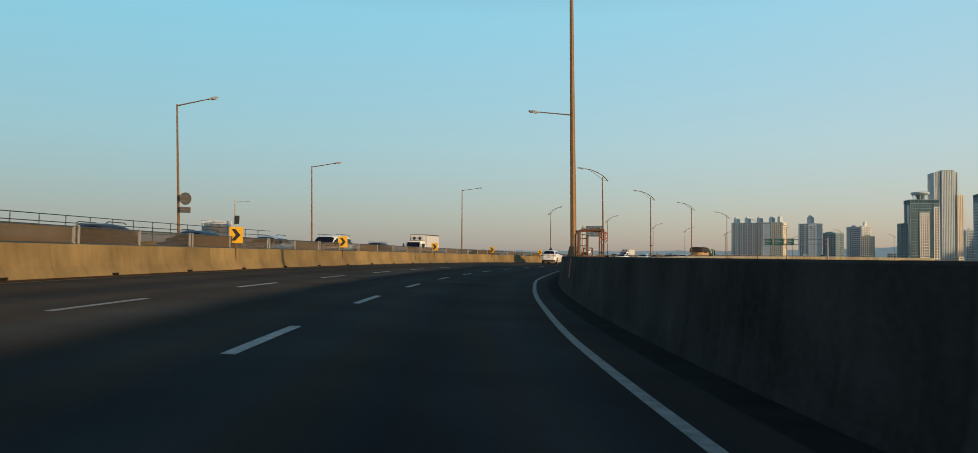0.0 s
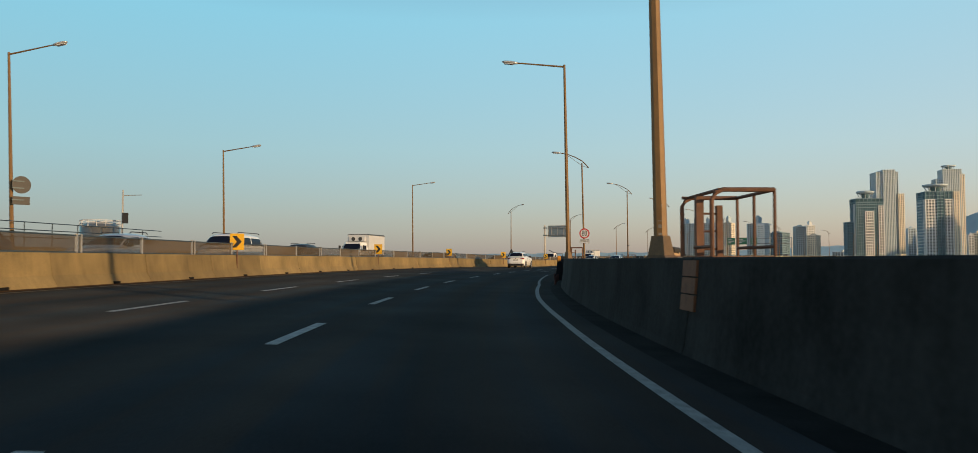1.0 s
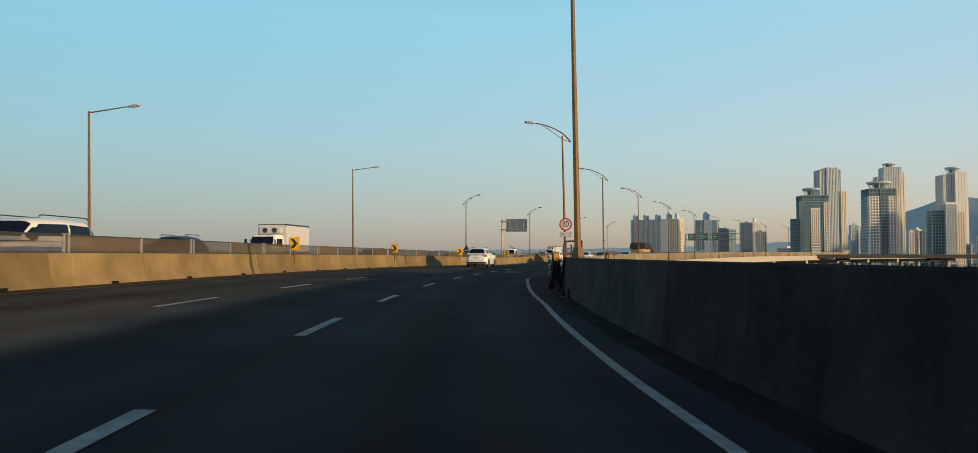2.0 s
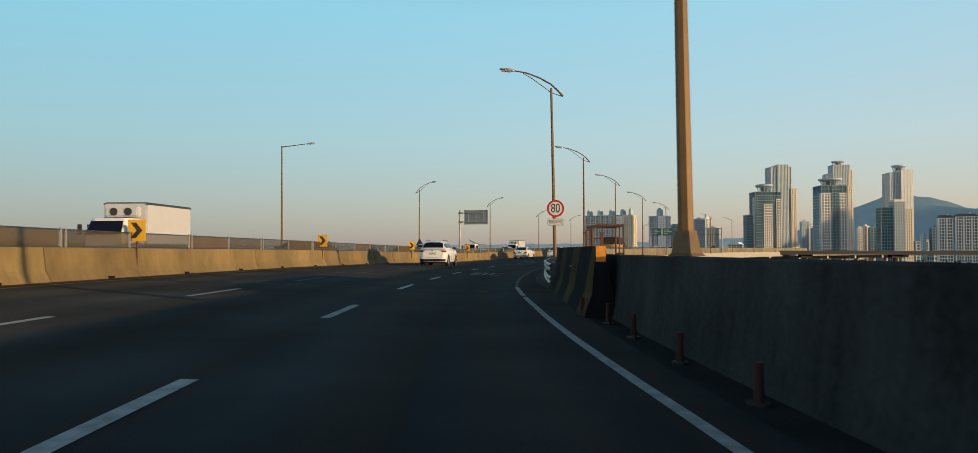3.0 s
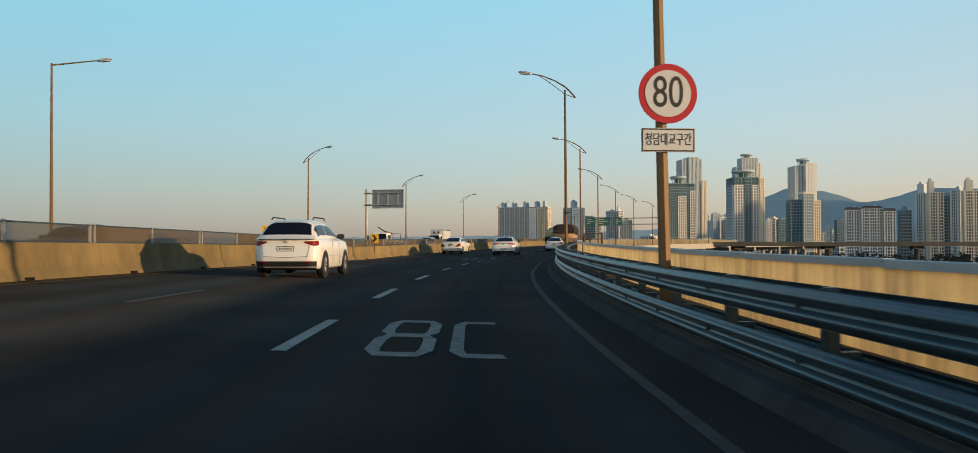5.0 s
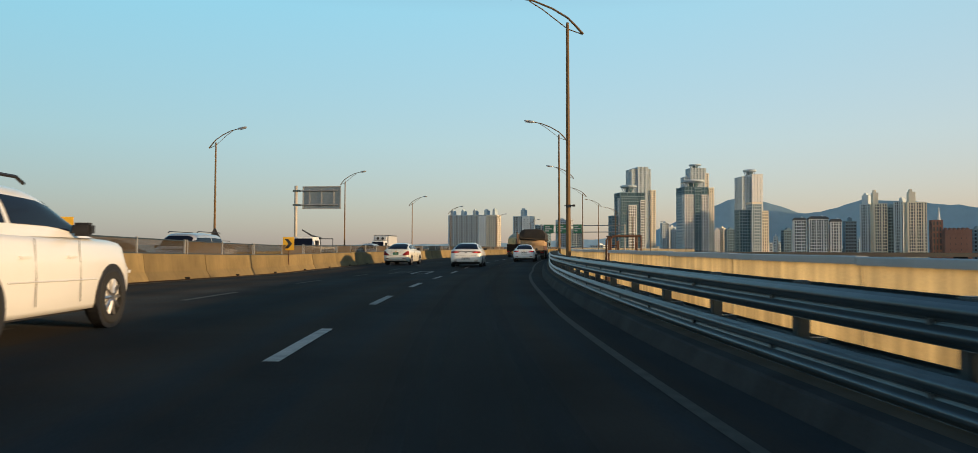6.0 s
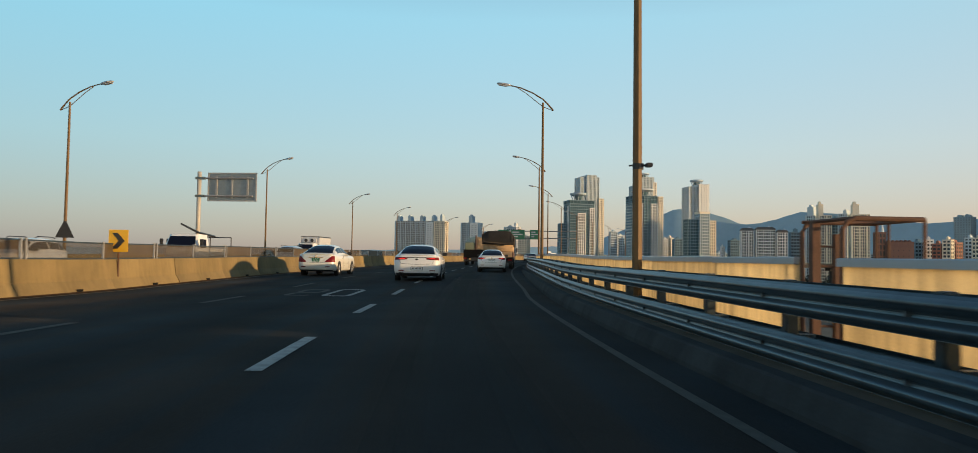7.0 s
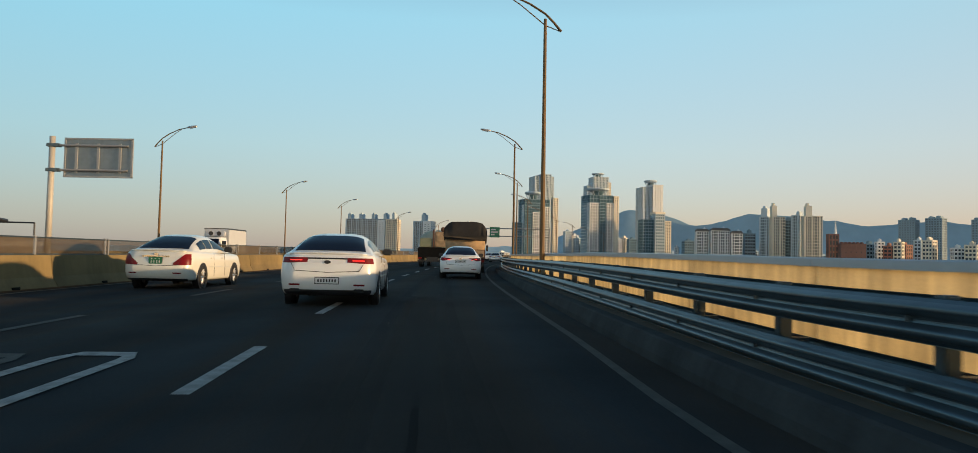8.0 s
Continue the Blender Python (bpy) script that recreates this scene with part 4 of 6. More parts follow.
# green direction signs on a portal over the road
po = new("sign_portal")
po.matrix_world = at_pose(292.0, 0, -0.9)
for x in (-15.5, 6.5):
    bm = bmesh.new()
    tube(bm, [(x, 0, 0), (x, 0, 8.2)], 0.22, 0.2, 10)
    part("column", bm, SIGN_BACK, po)
for z0 in (6.2, 7.9):
    bm = bmesh.new()
    tube(bm, [(-15.5, 0, z0), (6.5, 0, z0)], 0.12, n=8)
    part("beam", bm, SIGN_BACK, po)
for x, wide in ((-14.7, 2.6), (-11.5, 3.4), (-6.8, 2.2)):
    bm = bmesh.new()
    box(bm, x, x + wide, -0.3, -0.2, 5.9, 8.2, 0.02)
    brd = part("board", bm, SIGN_GREEN, po, "green direction board with white bars")
    for k, (a, b, z0) in enumerate(((0.3, wide * 0.6, 7.5), (0.3, wide * 0.85, 6.95), (0.3, wide * 0.5, 6.4))):
        bm = bmesh.new()
        box(bm, x + a, x + b, -0.32, -0.3, z0, z0 + 0.28)
        part("bar", bm, SIGN_WHITE, brd)
tagged(po, "steel portal with green direction boards over the road", "sign portal")

# ---- vehicles: local +Y is forward, the rear bumper at y = 0 ----
def outline(hw, y0, y1, rr, rf, n=6):
    """A rounded plan outline, counter-clockwise from the rear left."""
    pts = []
    for cx, cy, r, a0 in ((-hw + rr, y0 + rr, rr, 180), (hw - rr, y0 + rr, rr, 270), (hw - rf, y1 - rf, rf, 0), (-hw + rf, y1 - rf, rf, 90)):
        for k in range(n + 1):
            a = radians(a0 + 90 * k / n)
            pts.append((cx + r * math.cos(a), cy + r * math.sin(a)))
    return pts


def wheel_mesh(r, w):
    bm = bmesh.new()
    prof = [(-w / 2, r * 0.66), (-w / 2, r * 0.9), (-w * 0.38, r), (w * 0.38, r), (w / 2, r * 0.9), (w / 2, r * 0.66)]
    rings = [[(x, q * math.cos(a), q * math.sin(a)) for x, q in prof] for a in (k * math.tau / 28 for k in range(28))]
    loft(bm, rings + [rings[0]], closed=True, caps=False)
    bmesh.ops.remove_doubles(bm, verts=bm.verts, dist=1e-5)
    bmesh.ops.recalc_face_normals(bm, faces=bm.faces)
    tyre = bpy.data.meshes.new("tyre")
    bm.to_mesh(tyre)
    bm.free()
    tyre.materials.append(TYRE)
    bm = bmesh.new()
    disc(bm, (0, 0, 0), (1, 0, 0), r * 0.24, w * 0.9, 14)
    tube(bm, [(-w * 0.3, 0, 0), (w * 0.3, 0, 0)], r * 0.67, r * 0.67, 24, caps=False)
    for k in range(10):
        a = k * math.tau / 10
        c, s_ = math.cos(a), math.sin(a)
        tube(bm, [(w * 0.4, c * r * 0.15, s_ * r * 0.15), (w * 0.38, c * r * 0.66, s_ * r * 0.66)], r * 0.075, r * 0.055, 5)
        tube(bm, [(-w * 0.4, c * r * 0.15, s_ * r * 0.15), (-w * 0.38, c * r * 0.66, s_ * r * 0.66)], r * 0.075, r * 0.055, 5)
    disc(bm, (0, 0, 0), (1, 0, 0), r * 0.6, w * 0.3, 20)
    rim = bpy.data.meshes.new("rim")
    bm.to_mesh(rim)
    bm.free()
    rim.materials.append(RIM)
    return tyre, rim


WHEELS = {}


def add_wheels(thing, r, w, track, ys):
    if (r, w) not in WHEELS:
        WHEELS[(r, w)] = wheel_mesh(r, w)
    tyre, rim = WHEELS[(r, w)]
    for y in ys:
        for sx in (-1, 1):
            o = shared("wheel", tyre, thing, pose(sx * track, y, r))
            shared("rim", rim, o, Matrix())


def bilerp(q, u, v):
    a, b, c, d = q
    return (a.lerp(b, u)).lerp(d.lerp(c, u), v)


def pane(name, quad, u0, u1, v0, v1, parent, out, material, n=4, label=""):
    """A curved pane inset on a patch of four corners, set a little proud."""
    bm = bmesh.new()
    nrm = (quad[1] - quad[0]).cross(quad[3] - quad[0]).normalized() * out
    g = [[bm.verts.new(bilerp(quad, u0 + (u1 - u0) * i / n, v0 + (v1 - v0) * j / n) + nrm) for j in range(n + 1)] for i in range(n + 1)]
    for i in range(n):
        for j in range(n):
            bm.faces.new((g[i][j], g[i + 1][j], g[i + 1][j + 1], g[i][j + 1]))
    return part(name, bm, material, parent, label, True)


def corner_patch(name, body, x_in, wrap, z0, z1, side, out, material, slope=0.0, taper=0.0):
    """A lamp lens that follows the rear corner of the body from x_in round the side."""
    bm = bmesh.new()
    rings = []
    n = 10
    for i in range(n + 1):
        t = i / n
        row = []
        for j in range(6):
            lift = taper * (z1 - z0) * max(0.0, 1 - t * 1.6)
            z = (z0 + slope * t + max(lift, 0)) * (1 - j / 5) + (z1 + slope * t * 0.3 + min(lift, 0)) * j / 5
            hw, y0, rr = body(z)
            flat = hw - rr - x_in
            arc = rr * radians(wrap)
            q = t * (max(flat, 0) + arc)
            if q < flat:
                x, y, nx, ny = x_in + q, y0, 0, -1
            else:
                a = (q - max(flat, 0)) / rr
                x, y = hw - rr + rr * math.sin(a), y0 + rr - rr * math.cos(a)
                nx, ny = math.sin(a), -math.cos(a)
            row.append(((x + nx * out) * side, y + ny * out, z))
        rings.append(row)
    loft(bm, rings, closed=False, caps=False)
    bmesh.ops.recalc_face_normals(bm, faces=bm.faces)
    return bm


def number_plate(thing, y, z, w, h, ground, ink):
    bm = bmesh.new()
    box(bm, -w / 2 - 0.015, w / 2 + 0.015, y - 0.012, y + 0.05, z - h / 2 - 0.015, z + h / 2 + 0.015, 0.004)
    fr = part("plate_frame", bm, TRIM, thing)
    bm = bmesh.new()
    box(bm, -w / 2, w / 2, y - 0.018, y - 0.012, z - h / 2, z + h / 2)
    pl = part("plate", bm, ground, fr)
    rows = ((z, h * 0.5),) if h < 0.14 else ((z - h * 0.14, h * 0.42), (z + h * 0.3, h * 0.18))
    for zc, hh in rows:
        n = 7 if h < 0.14 else (4 if hh > h * 0.3 else 3)
        bm = bmesh.new()
        for k in range(n):
            x = (k - (n - 1) / 2) * w * 0.86 / n
            box(bm, x - w * 0.03, x + w * 0.03, y - 0.021, y - 0.018, zc - hh / 2, zc + hh / 2)
        part("plate_bars", bm, ink, pl)


def car(name, P, coat, label, category="car", plate="white", lit=False):
    """A saloon or estate from its main measures."""
    L, w, h = P["L"], P["w"] / 2, P["h"]
    thing = new(name)
    belt, k = P["belt"], P.get("drop", 0.12)
    lev = [(0.24, 0.93, 0.14), (0.3, 0.965, 0.06), (0.45, 0.985, 0.0), (0.62, 1.0, P.get("tuck", 0.02)), (0.8, 0.995, P.get("tuck2", 0.05)), (belt - 0.06, 0.965, P.get("tuck3", 0.1)), (belt, 0.92, P.get("tuck3", 0.1) + 0.06)]
    rr = P.get("rr", 0.34)

    def body(z):
        zs = [q[0] for q in lev]
        return (w * float(np.interp(z, zs, [q[1] for q in lev])), float(np.interp(z, zs, [q[2] for q in lev])), rr)

    bm = bmesh.new()
    rings = []
    for z, f, y0 in lev:
        nose = 0.16 * abs(z - 0.5) / 0.5
        ring = outline(w * f, y0, L - nose, rr, 0.5)
        rings.append([(x, y, z * (1 - k * max(0.0, (y - L * 0.6) / (L * 0.4)) * (1 if z > 0.7 else 0.3))) for x, y in ring])
    top = rings[-1]
    rings.append([(x * 0.9, L / 2 + (y - L / 2) * 0.95, z + 0.035) for x, y, z in top])
    rings.append([(x * 0.4, L / 2 + (y - L / 2) * 0.7, z + 0.05) for x, y, z in top])
    loft(bm, rings)
    bmesh.ops.recalc_face_normals(bm, faces=bm.faces)
    part("body", bm, coat, thing, smooth=True)
    # cabin: an arched shell over the belt line
    zb = belt - 0.02
    rb, fb, r0, r1, wr = P["rear_glass"], P["front_glass"], P["roof_rear"], P["roof_front"], P["roof_w"] / 2
    wb, top_h = w * 0.91, h - belt + 0.02
    ys = np.linspace(rb - 0.3, fb + 0.3, 160)
    hs = np.interp(ys, (rb, rb + 0.5 * (r0 - rb), r0, (r0 + r1) / 2, r1, fb), (0.0, 0.56 * top_h, 0.94 * top_h, top_h + 0.02, 0.95 * top_h, 0.0))
    win = max(3, int(0.34 / (ys[1] - ys[0])) | 1)
    hs = np.convolve(np.pad(hs, win // 2, mode="edge"), np.ones(win) / win, mode="valid")

    def shell(y, a):
        """A point of the cabin: y along the car, a from 0 (right belt) over the roof to 180 degrees."""
        hh = max(float(np.interp(y, ys, hs)), 0.0)
        c_, s_ = math.cos(radians(a)), math.sin(radians(a))
        z = hh * abs(s_) ** 0.5
        x = math.copysign(abs(c_) ** 0.42, c_) * (wb + (wr - wb) * (z / top_h))
        return Vector((x, y + 0.14 * (1 - abs(c_) ** 1.5) * ((y - (rb + fb) / 2) / (fb - rb)), zb + z))

    def sheet(y0, y1, a0, a1, out, ny=8, na=12):
        bm = bmesh.new()
        g = []
        for i in range(ny + 1):
            row = []
            for j in range(na + 1):
                y, a = y0 + (y1 - y0) * i / ny, a0 + (a1 - a0) * j / na
                e = 0.5
                nrm = (shell(y, a + e) - shell(y, a - e)).cross(shell(y + 0.01, a) - shell(y - 0.01, a))
                nrm = nrm.normalized() if nrm.length > 1e-9 else Vector((0, 0, 1))
                if nrm.z < -0.2 or nrm.dot(shell(y, a) - Vector((0, (rb + fb) / 2, zb))) < 0:
                    nrm = -nrm
                row.append(bm.verts.new(shell(y, a) + nrm * out))
            g.append(row)
        for i in range(ny):
            for j in range(na):
                bm.faces.new((g[i][j], g[i][j + 1], g[i + 1][j + 1], g[i + 1][j]))
        bmesh.ops.recalc_face_normals(bm, faces=bm.faces)
        return bm

    part("cabin", sheet(rb - 0.12, fb + 0.12, 0, 180, 0.0, 26, 28), coat, thing, smooth=True)
    # glass
    yr0, yr1 = rb + 0.14 * (r0 - rb) + 0.02, r0 - 0.06 * (r0 - rb) - 0.02
    part("rear_window", sheet(yr0, yr1, 46, 134, 0.006), CAR_GLASS, thing, "dark tinted glass", True)
    part("windscreen", sheet(r1 + 0.12, fb - 0.14, 44, 136, 0.006), CAR_GLASS, thing, "dark tinted glass", True)
    ya, yb_, yc, yd = r0 - 0.42 * (r0 - rb), r0 + 0.36 * (r1 - r0), r0 + 0.74 * (r1 - r0) + 0.12, fb - 0.3 * (fb - r1)
    for u0, u1 in ((ya, r0 + 0.06), (r0 + 0.1, yb_ + 0.2), (yb_ + 0.28, yd)):
        for a0, a1 in ((2.5, 31), (149, 177.5)):
            part("side_window", sheet(u0, u1, a0, a1, 0.006, 6, 6), CAR_GLASS, thing, "dark tinted glass", True)
    # wheels, arches, sills
    r = P.get("r", 0.325)
    for y in P["axles"]:
        for sx in (-1, 1):
            bm = bmesh.new()
            rings = [[(sx * x, y + q * math.cos(a), r + 0.01 + q * math.sin(a)) for a in (k * math.tau / 28 for k in range(28))] for x, q in ((w - 0.12, r + 0.05), (w + 0.004, r + 0.055), (w + 0.004, r - 0.04), (w - 0.12, r - 0.04))]
            loft(bm, rings, caps=False)
            bmesh.ops.recalc_face_normals(bm, faces=bm.faces)
            part("wheel_arch", bm, TRIM, thing)
    add_wheels(thing, r, 0.22, w - 0.09, P["axles"])
    bm = bmesh.new()
    box(bm, -w * 0.8, w * 0.8, 0.7, L - 0.4, 0.2, 0.3)
    part("underbody", bm, TRIM, thing)
    # rear end
    hw, y0, _ = body(0.4)
    bm = corner_patch("", body, 0.0, 55, 0.24, P.get("skirt", 0.36), 1, 0.006, TRIM)
    bm2 = corner_patch("", body, 0.0, 55, 0.24, P.get("skirt", 0.36), -1, 0.006, TRIM)
    part("rear_skirt", bm, TRIM, thing, "black lower bumper")
    part("rear_skirt", bm2, TRIM, thing)
    x_in, wrap, z0, z1, slope = P["lamp"]
    for sx in (-1, 1):
        lens = part("tail_lamp", corner_patch("", body, x_in, wrap, z0, z1, sx, 0.008, LAMP_RED, slope, P.get("taper", 0.25)), LAMP_RED, thing, "red tail lamp", True)
        if lit:
            part("brake_bulb", corner_patch("", body, x_in + 0.1, wrap * 0.4, z0 + (z1 - z0) * 0.45, z0 + (z1 - z0) * 0.6, sx, 0.013, LAMP_LIT, slope), LAMP_LIT, lens, "glowing brake light", True)
        part("reflector", corner_patch("", body, w - 0.42, 25, 0.42, 0.455, sx, 0.008, LAMP_RED), LAMP_RED, thing)
    if P.get("bar"):
        bm = bmesh.new()
        box(bm, -x_in - 0.02, x_in + 0.02, body(z1)[1] - 0.012, body(z1)[1] + 0.02, z1 - 0.03, z1 + 0.0, 0.004)
        part("lamp_strip", bm, TRIM, thing, "dark strip joining the tail lamps")
    yb = body(P["badge_z"])[1]
    bm = bmesh.new()
    rings = [[(0.065 * math.cos(a), yb - e, P["badge_z"] + 0.035 * math.sin(a)) for a in (j * math.tau / 16 for j in range(16))] for e in (-0.02, 0.016)]
    loft(bm, rings)
    part("badge", bm, CHROME if P.get("chrome_badge") else BLACK, thing)
    if P.get("lip", True):
        bm = bmesh.new()
        rings = []
        for i in range(17):
            x = -w * 0.8 + w * 1.6 * i / 16
            q = 0.09 * (abs(x) / w) ** 2.2
            yl, zl = body(belt - 0.02)[1] + q, belt + 0.028 - 0.05 * (abs(x) / w) ** 3
            rings.append([(x, yl - 0.03, zl), (x, yl - 0.02, zl - 0.03), (x, yl + 0.1, zl - 0.05), (x, yl + 0.22, zl + 0.0), (x, yl + 0.1, zl + 0.018)])
        loft(bm, rings)
        bmesh.ops.recalc_face_normals(bm, faces=bm.faces)
        part("boot_lip", bm, coat, thing, smooth=True)
    if P.get("strip_z"):
        ys_ = body(P["strip_z"])[1]
        bm = bmesh.new()
        loft(bm, [[(x, ys_ - 0.028 + 0.02 * abs(x), P["strip_z"] + dz) for dz in (-0.018, 0.018)] + [(x, ys_ + 0.02, P["strip_z"] + dz) for dz in (0.018, -0.018)] for x in (-0.36, -0.18, 0.0, 0.18, 0.36)])
        bmesh.ops.recalc_face_normals(bm, faces=bm.faces)
        part("chrome_strip", bm, CHROME, thing, "chrome strip over the plate")
    # boot lid seam
    bm = bmesh.new()
    zs0, zs1 = P["lid"]
    for sx in (-1, 1):
        tube(bm, [(sx * w * 0.74, body(zs1)[1] - 0.002, zs1), (sx * w * 0.66, body(zs0)[1] - 0.002, zs0 + 0.03), (0, body(zs0)[1] - 0.002, zs0)], 0.006, n=4)
    part("lid_seam", bm, TRIM, thing)
    if plate == "white":
        number_plate(thing, body(P["plate_z"])[1], P["plate_z"], 0.44, 0.11, PLATE_W, BLACK)
    elif plate == "green":
        number_plate(thing, body(P["plate_z"])[1], P["plate_z"], 0.335, 0.17, PLATE_G, PLATE_W)
    if P.get("pipes"):
        for sx in (-1, 1):
            bm = bmesh.new()
            box(bm, sx * w * 0.66 - 0.1, sx * w * 0.66 + 0.1, -0.005, 0.2, 0.3, 0.36, 0.015)
            part("exhaust_pipe", bm, TYRE, thing)
    # mirrors, handles, head lamps, grille
    for sx in (-1, 1):
        bm = bmesh.new()
        box(bm, sx * (w + 0.03) - 0.11, sx * (w + 0.03) + 0.11, fb - 0.5, fb - 0.36, zb + 0.02, zb + 0.17, 0.03)
        part("mirror", bm, TRIM if P.get("dark_mirrors", True) else coat, thing)
        for y in (P["axles"][0] + 0.62, P["axles"][0] + 1.55):
            bm = bmesh.new()
            box(bm, sx * w - 0.02, sx * w + 0.02, y, y + 0.18, 0.83, 0.86, 0.008)
            part("door_handle", bm, coat, thing)
            bm = bmesh.new()
            tube(bm, [(sx * w * 0.998, y + 0.3, 0.34), (sx * (w + 0.003), y + 0.3, 0.62), (sx * w * 0.97, y + 0.3, belt - 0.04)], 0.005, n=4)
            part("door_seam", bm, TRIM, thing)
        bm = bmesh.new()
        tube(bm, [(sx * (w + 0.002), P["axles"][0] + 0.42, 0.6), (sx * (w + 0.002), P["axles"][1] - 0.42, 0.58)], 0.01, n=4)
        part("side_moulding", bm, coat, thing)
        bm = bmesh.new()
        box(bm, sx * w * 0.66 - 0.2, sx * w * 0.66 + 0.2, L - 0.2, L - 0.06, 0.58, 0.7, 0.04)
        part("head_lamp", bm, LAMP_CLEAR, thing)
    bm = bmesh.new()
    box(bm, -w * 0.5, w * 0.5, L - 0.14, L - 0.02, 0.34, 0.6, 0.02)
    part("grille", bm, TRIM, thing)
    if P.get("rails"):
        for sx in (-1, 1):
            bm = bmesh.new()
            tube(bm, [(sx * wr * 0.92, r0 + 0.1, h), (sx * wr * 0.92, r0 + 0.22, h + 0.06), (sx * wr * 0.92, r1 - 0.35, h + 0.06), (sx * wr * 0.92, r1 - 0.2, h)], 0.02, n=6)
            part("roof_rail", bm, TRIM, thing)
    return tagged(thing, label, category, "vehicles")


SALOON = dict(L=4.95, w=1.87, h=1.48, belt=1.04, rear_glass=0.34, roof_rear=1.35, roof_front=2.75, front_glass=3.65, roof_w=1.24, axles=(1.1, 3.95), lamp=(0.38, 60, 0.855, 0.965, 0.0), taper=0.2, bar=True, badge_z=0.88, lid=(0.68, 0.84), plate_z=0.52, pipes=True, tuck=0.0, tuck2=0.02, tuck3=0.05, skirt=0.34)
CREAM = dict(L=4.85, w=1.78, h=1.49, belt=1.02, rear_glass=0.4, roof_rear=1.5, roof_front=2.6, front_glass=3.5, roof_w=1.18, axles=(1.05, 3.8), lamp=(0.46, 66, 0.64, 0.94, 0.02), taper=-0.8, badge_z=0.93, chrome_badge=True, lid=(0.62, 0.9), plate_z=0.76, tuck=0.02, tuck2=0.05, tuck3=0.1, skirt=0.29, strip_z=0.875)
COMPACT = dict(L=4.5, w=1.78, h=1.43, belt=0.98, rear_glass=0.34, roof_rear=1.4, roof_front=2.45, front_glass=3.3, roof_w=1.14, axles=(0.95, 3.6), lamp=(0.36, 66, 0.73, 0.9, 0.07), taper=0.9, badge_z=0.87, chrome_badge=True, lid=(0.6, 0.86), plate_z=0.76, tuck=0.02, tuck2=0.05, tuck3=0.1, skirt=0.3)
ESTATE = dict(L=4.4, w=1.82, h=1.62, belt=1.08, rear_glass=0.12, roof_rear=0.62, roof_front=2.3, front_glass=3.1, roof_w=1.26, axles=(0.85, 3.5), r=0.345, lamp=(0.5, 66, 0.83, 1.0, 0.07), taper=0.8, lip=False, badge_z=0.98, chrome_badge=True, lid=(0.56, 0.92), plate_z=0.8, tuck=0.02, tuck2=0.04, tuck3=0.07, skirt=0.46, rails=True, drop=0.1)

NEAR = Matrix.Scale(1.06, 4)
c = car("saloon_car", SALOON, CAR_WHITE, "white saloon car with lit brake lights on the middle lane", lit=True)
c.matrix_world = at_pose(138.5, -0.1, 0, 0.5) @ NEAR
c = car("saloon_car", CREAM, CAR_CREAM, "cream-white saloon car with a green plate beside the median", plate="green")
c.matrix_world = at_pose(144.3, -5.7, 0, -2) @ NEAR
c = car("compact_car", COMPACT, CAR_WHITE, "white compact saloon close behind a laden truck", lit=True)
c.matrix_world = at_pose(157.3, 2.85, 0, 0) @ NEAR
c = car("crossover_car", ESTATE, CAR_WHITE, "white crossover car with roof rails and black lower trim")
c.matrix_world = at_pose(96.8, -3.7, 0, 0) @ NEAR

VAN = dict(ESTATE, h=1.95, L=4.9, belt=1.2, roof_w=1.5, rear_glass=0.1, roof_rear=0.35, roof_front=3.4, front_glass=4.2, axles=(0.95, 3.9), lid=(0.56, 1.15))

# traffic on the opposite carriageway, facing the other way
ONCOMING = ((20, -12.2, ESTATE, CAR_BLUE, "crossover_car", "dark blue crossover car with roof rails"), (27.8, -12.4, ESTATE, CAR_DARK, "crossover_car", "charcoal crossover car with roof rails"),
            (35.5, -12.3, ESTATE, CAR_BLUE, "crossover_car", "dark blue crossover car with roof rails"), (44.5, -12.5, ESTATE, CAR_SILVER, "crossover_car", "silver crossover car with roof rails"), (55, -12.4, VAN, CAR_WHITE, "passenger_van", "white passenger van"), (64, -12.4, ESTATE, CAR_DARK, "crossover_car", "charcoal crossover car"),
            (94, -12.3, COMPACT, CAR_DARK, "compact_car", "charcoal compact saloon"), (106, -15.6, ESTATE, CAR_BLUE, "crossover_car", "dark blue crossover car"),
            (119, -12.4, SALOON, CAR_DARK, "saloon_car", "charcoal saloon car"), (127, -12.4, VAN, CAR_SILVER, "passenger_van", "silver passenger van"), (137, -15.8, ESTATE, CAR_WHITE, "crossover_car", "white crossover car"),
            (163, -12.5, ESTATE, CAR_SILVER, "crossover_car", "silver crossover car"), (205, -12.4, COMPACT, CAR_DARK, "compact_car", "charcoal compact saloon"))
for s, d, P, coat, name, label in ONCOMING:
    c = car(name, P, coat, label + " on the opposite carriageway", plate="")
    c.matrix_world = at_pose(s + 2, d, 0, 180)
for s, d, P, coat, name, label in ((236, 2.1, COMPACT, CAR_SILVER, "compact_car", "silver compact saloon far ahead"), (262, -2, SALOON, CAR_WHITE, "saloon_car", "white saloon car far ahead"), (300, 2.1, ESTATE, CAR_DARK, "crossover_car", "charcoal crossover car far ahead")):
    c = car(name, P, coat, label)
    c.matrix_world = at_pose(s, d)


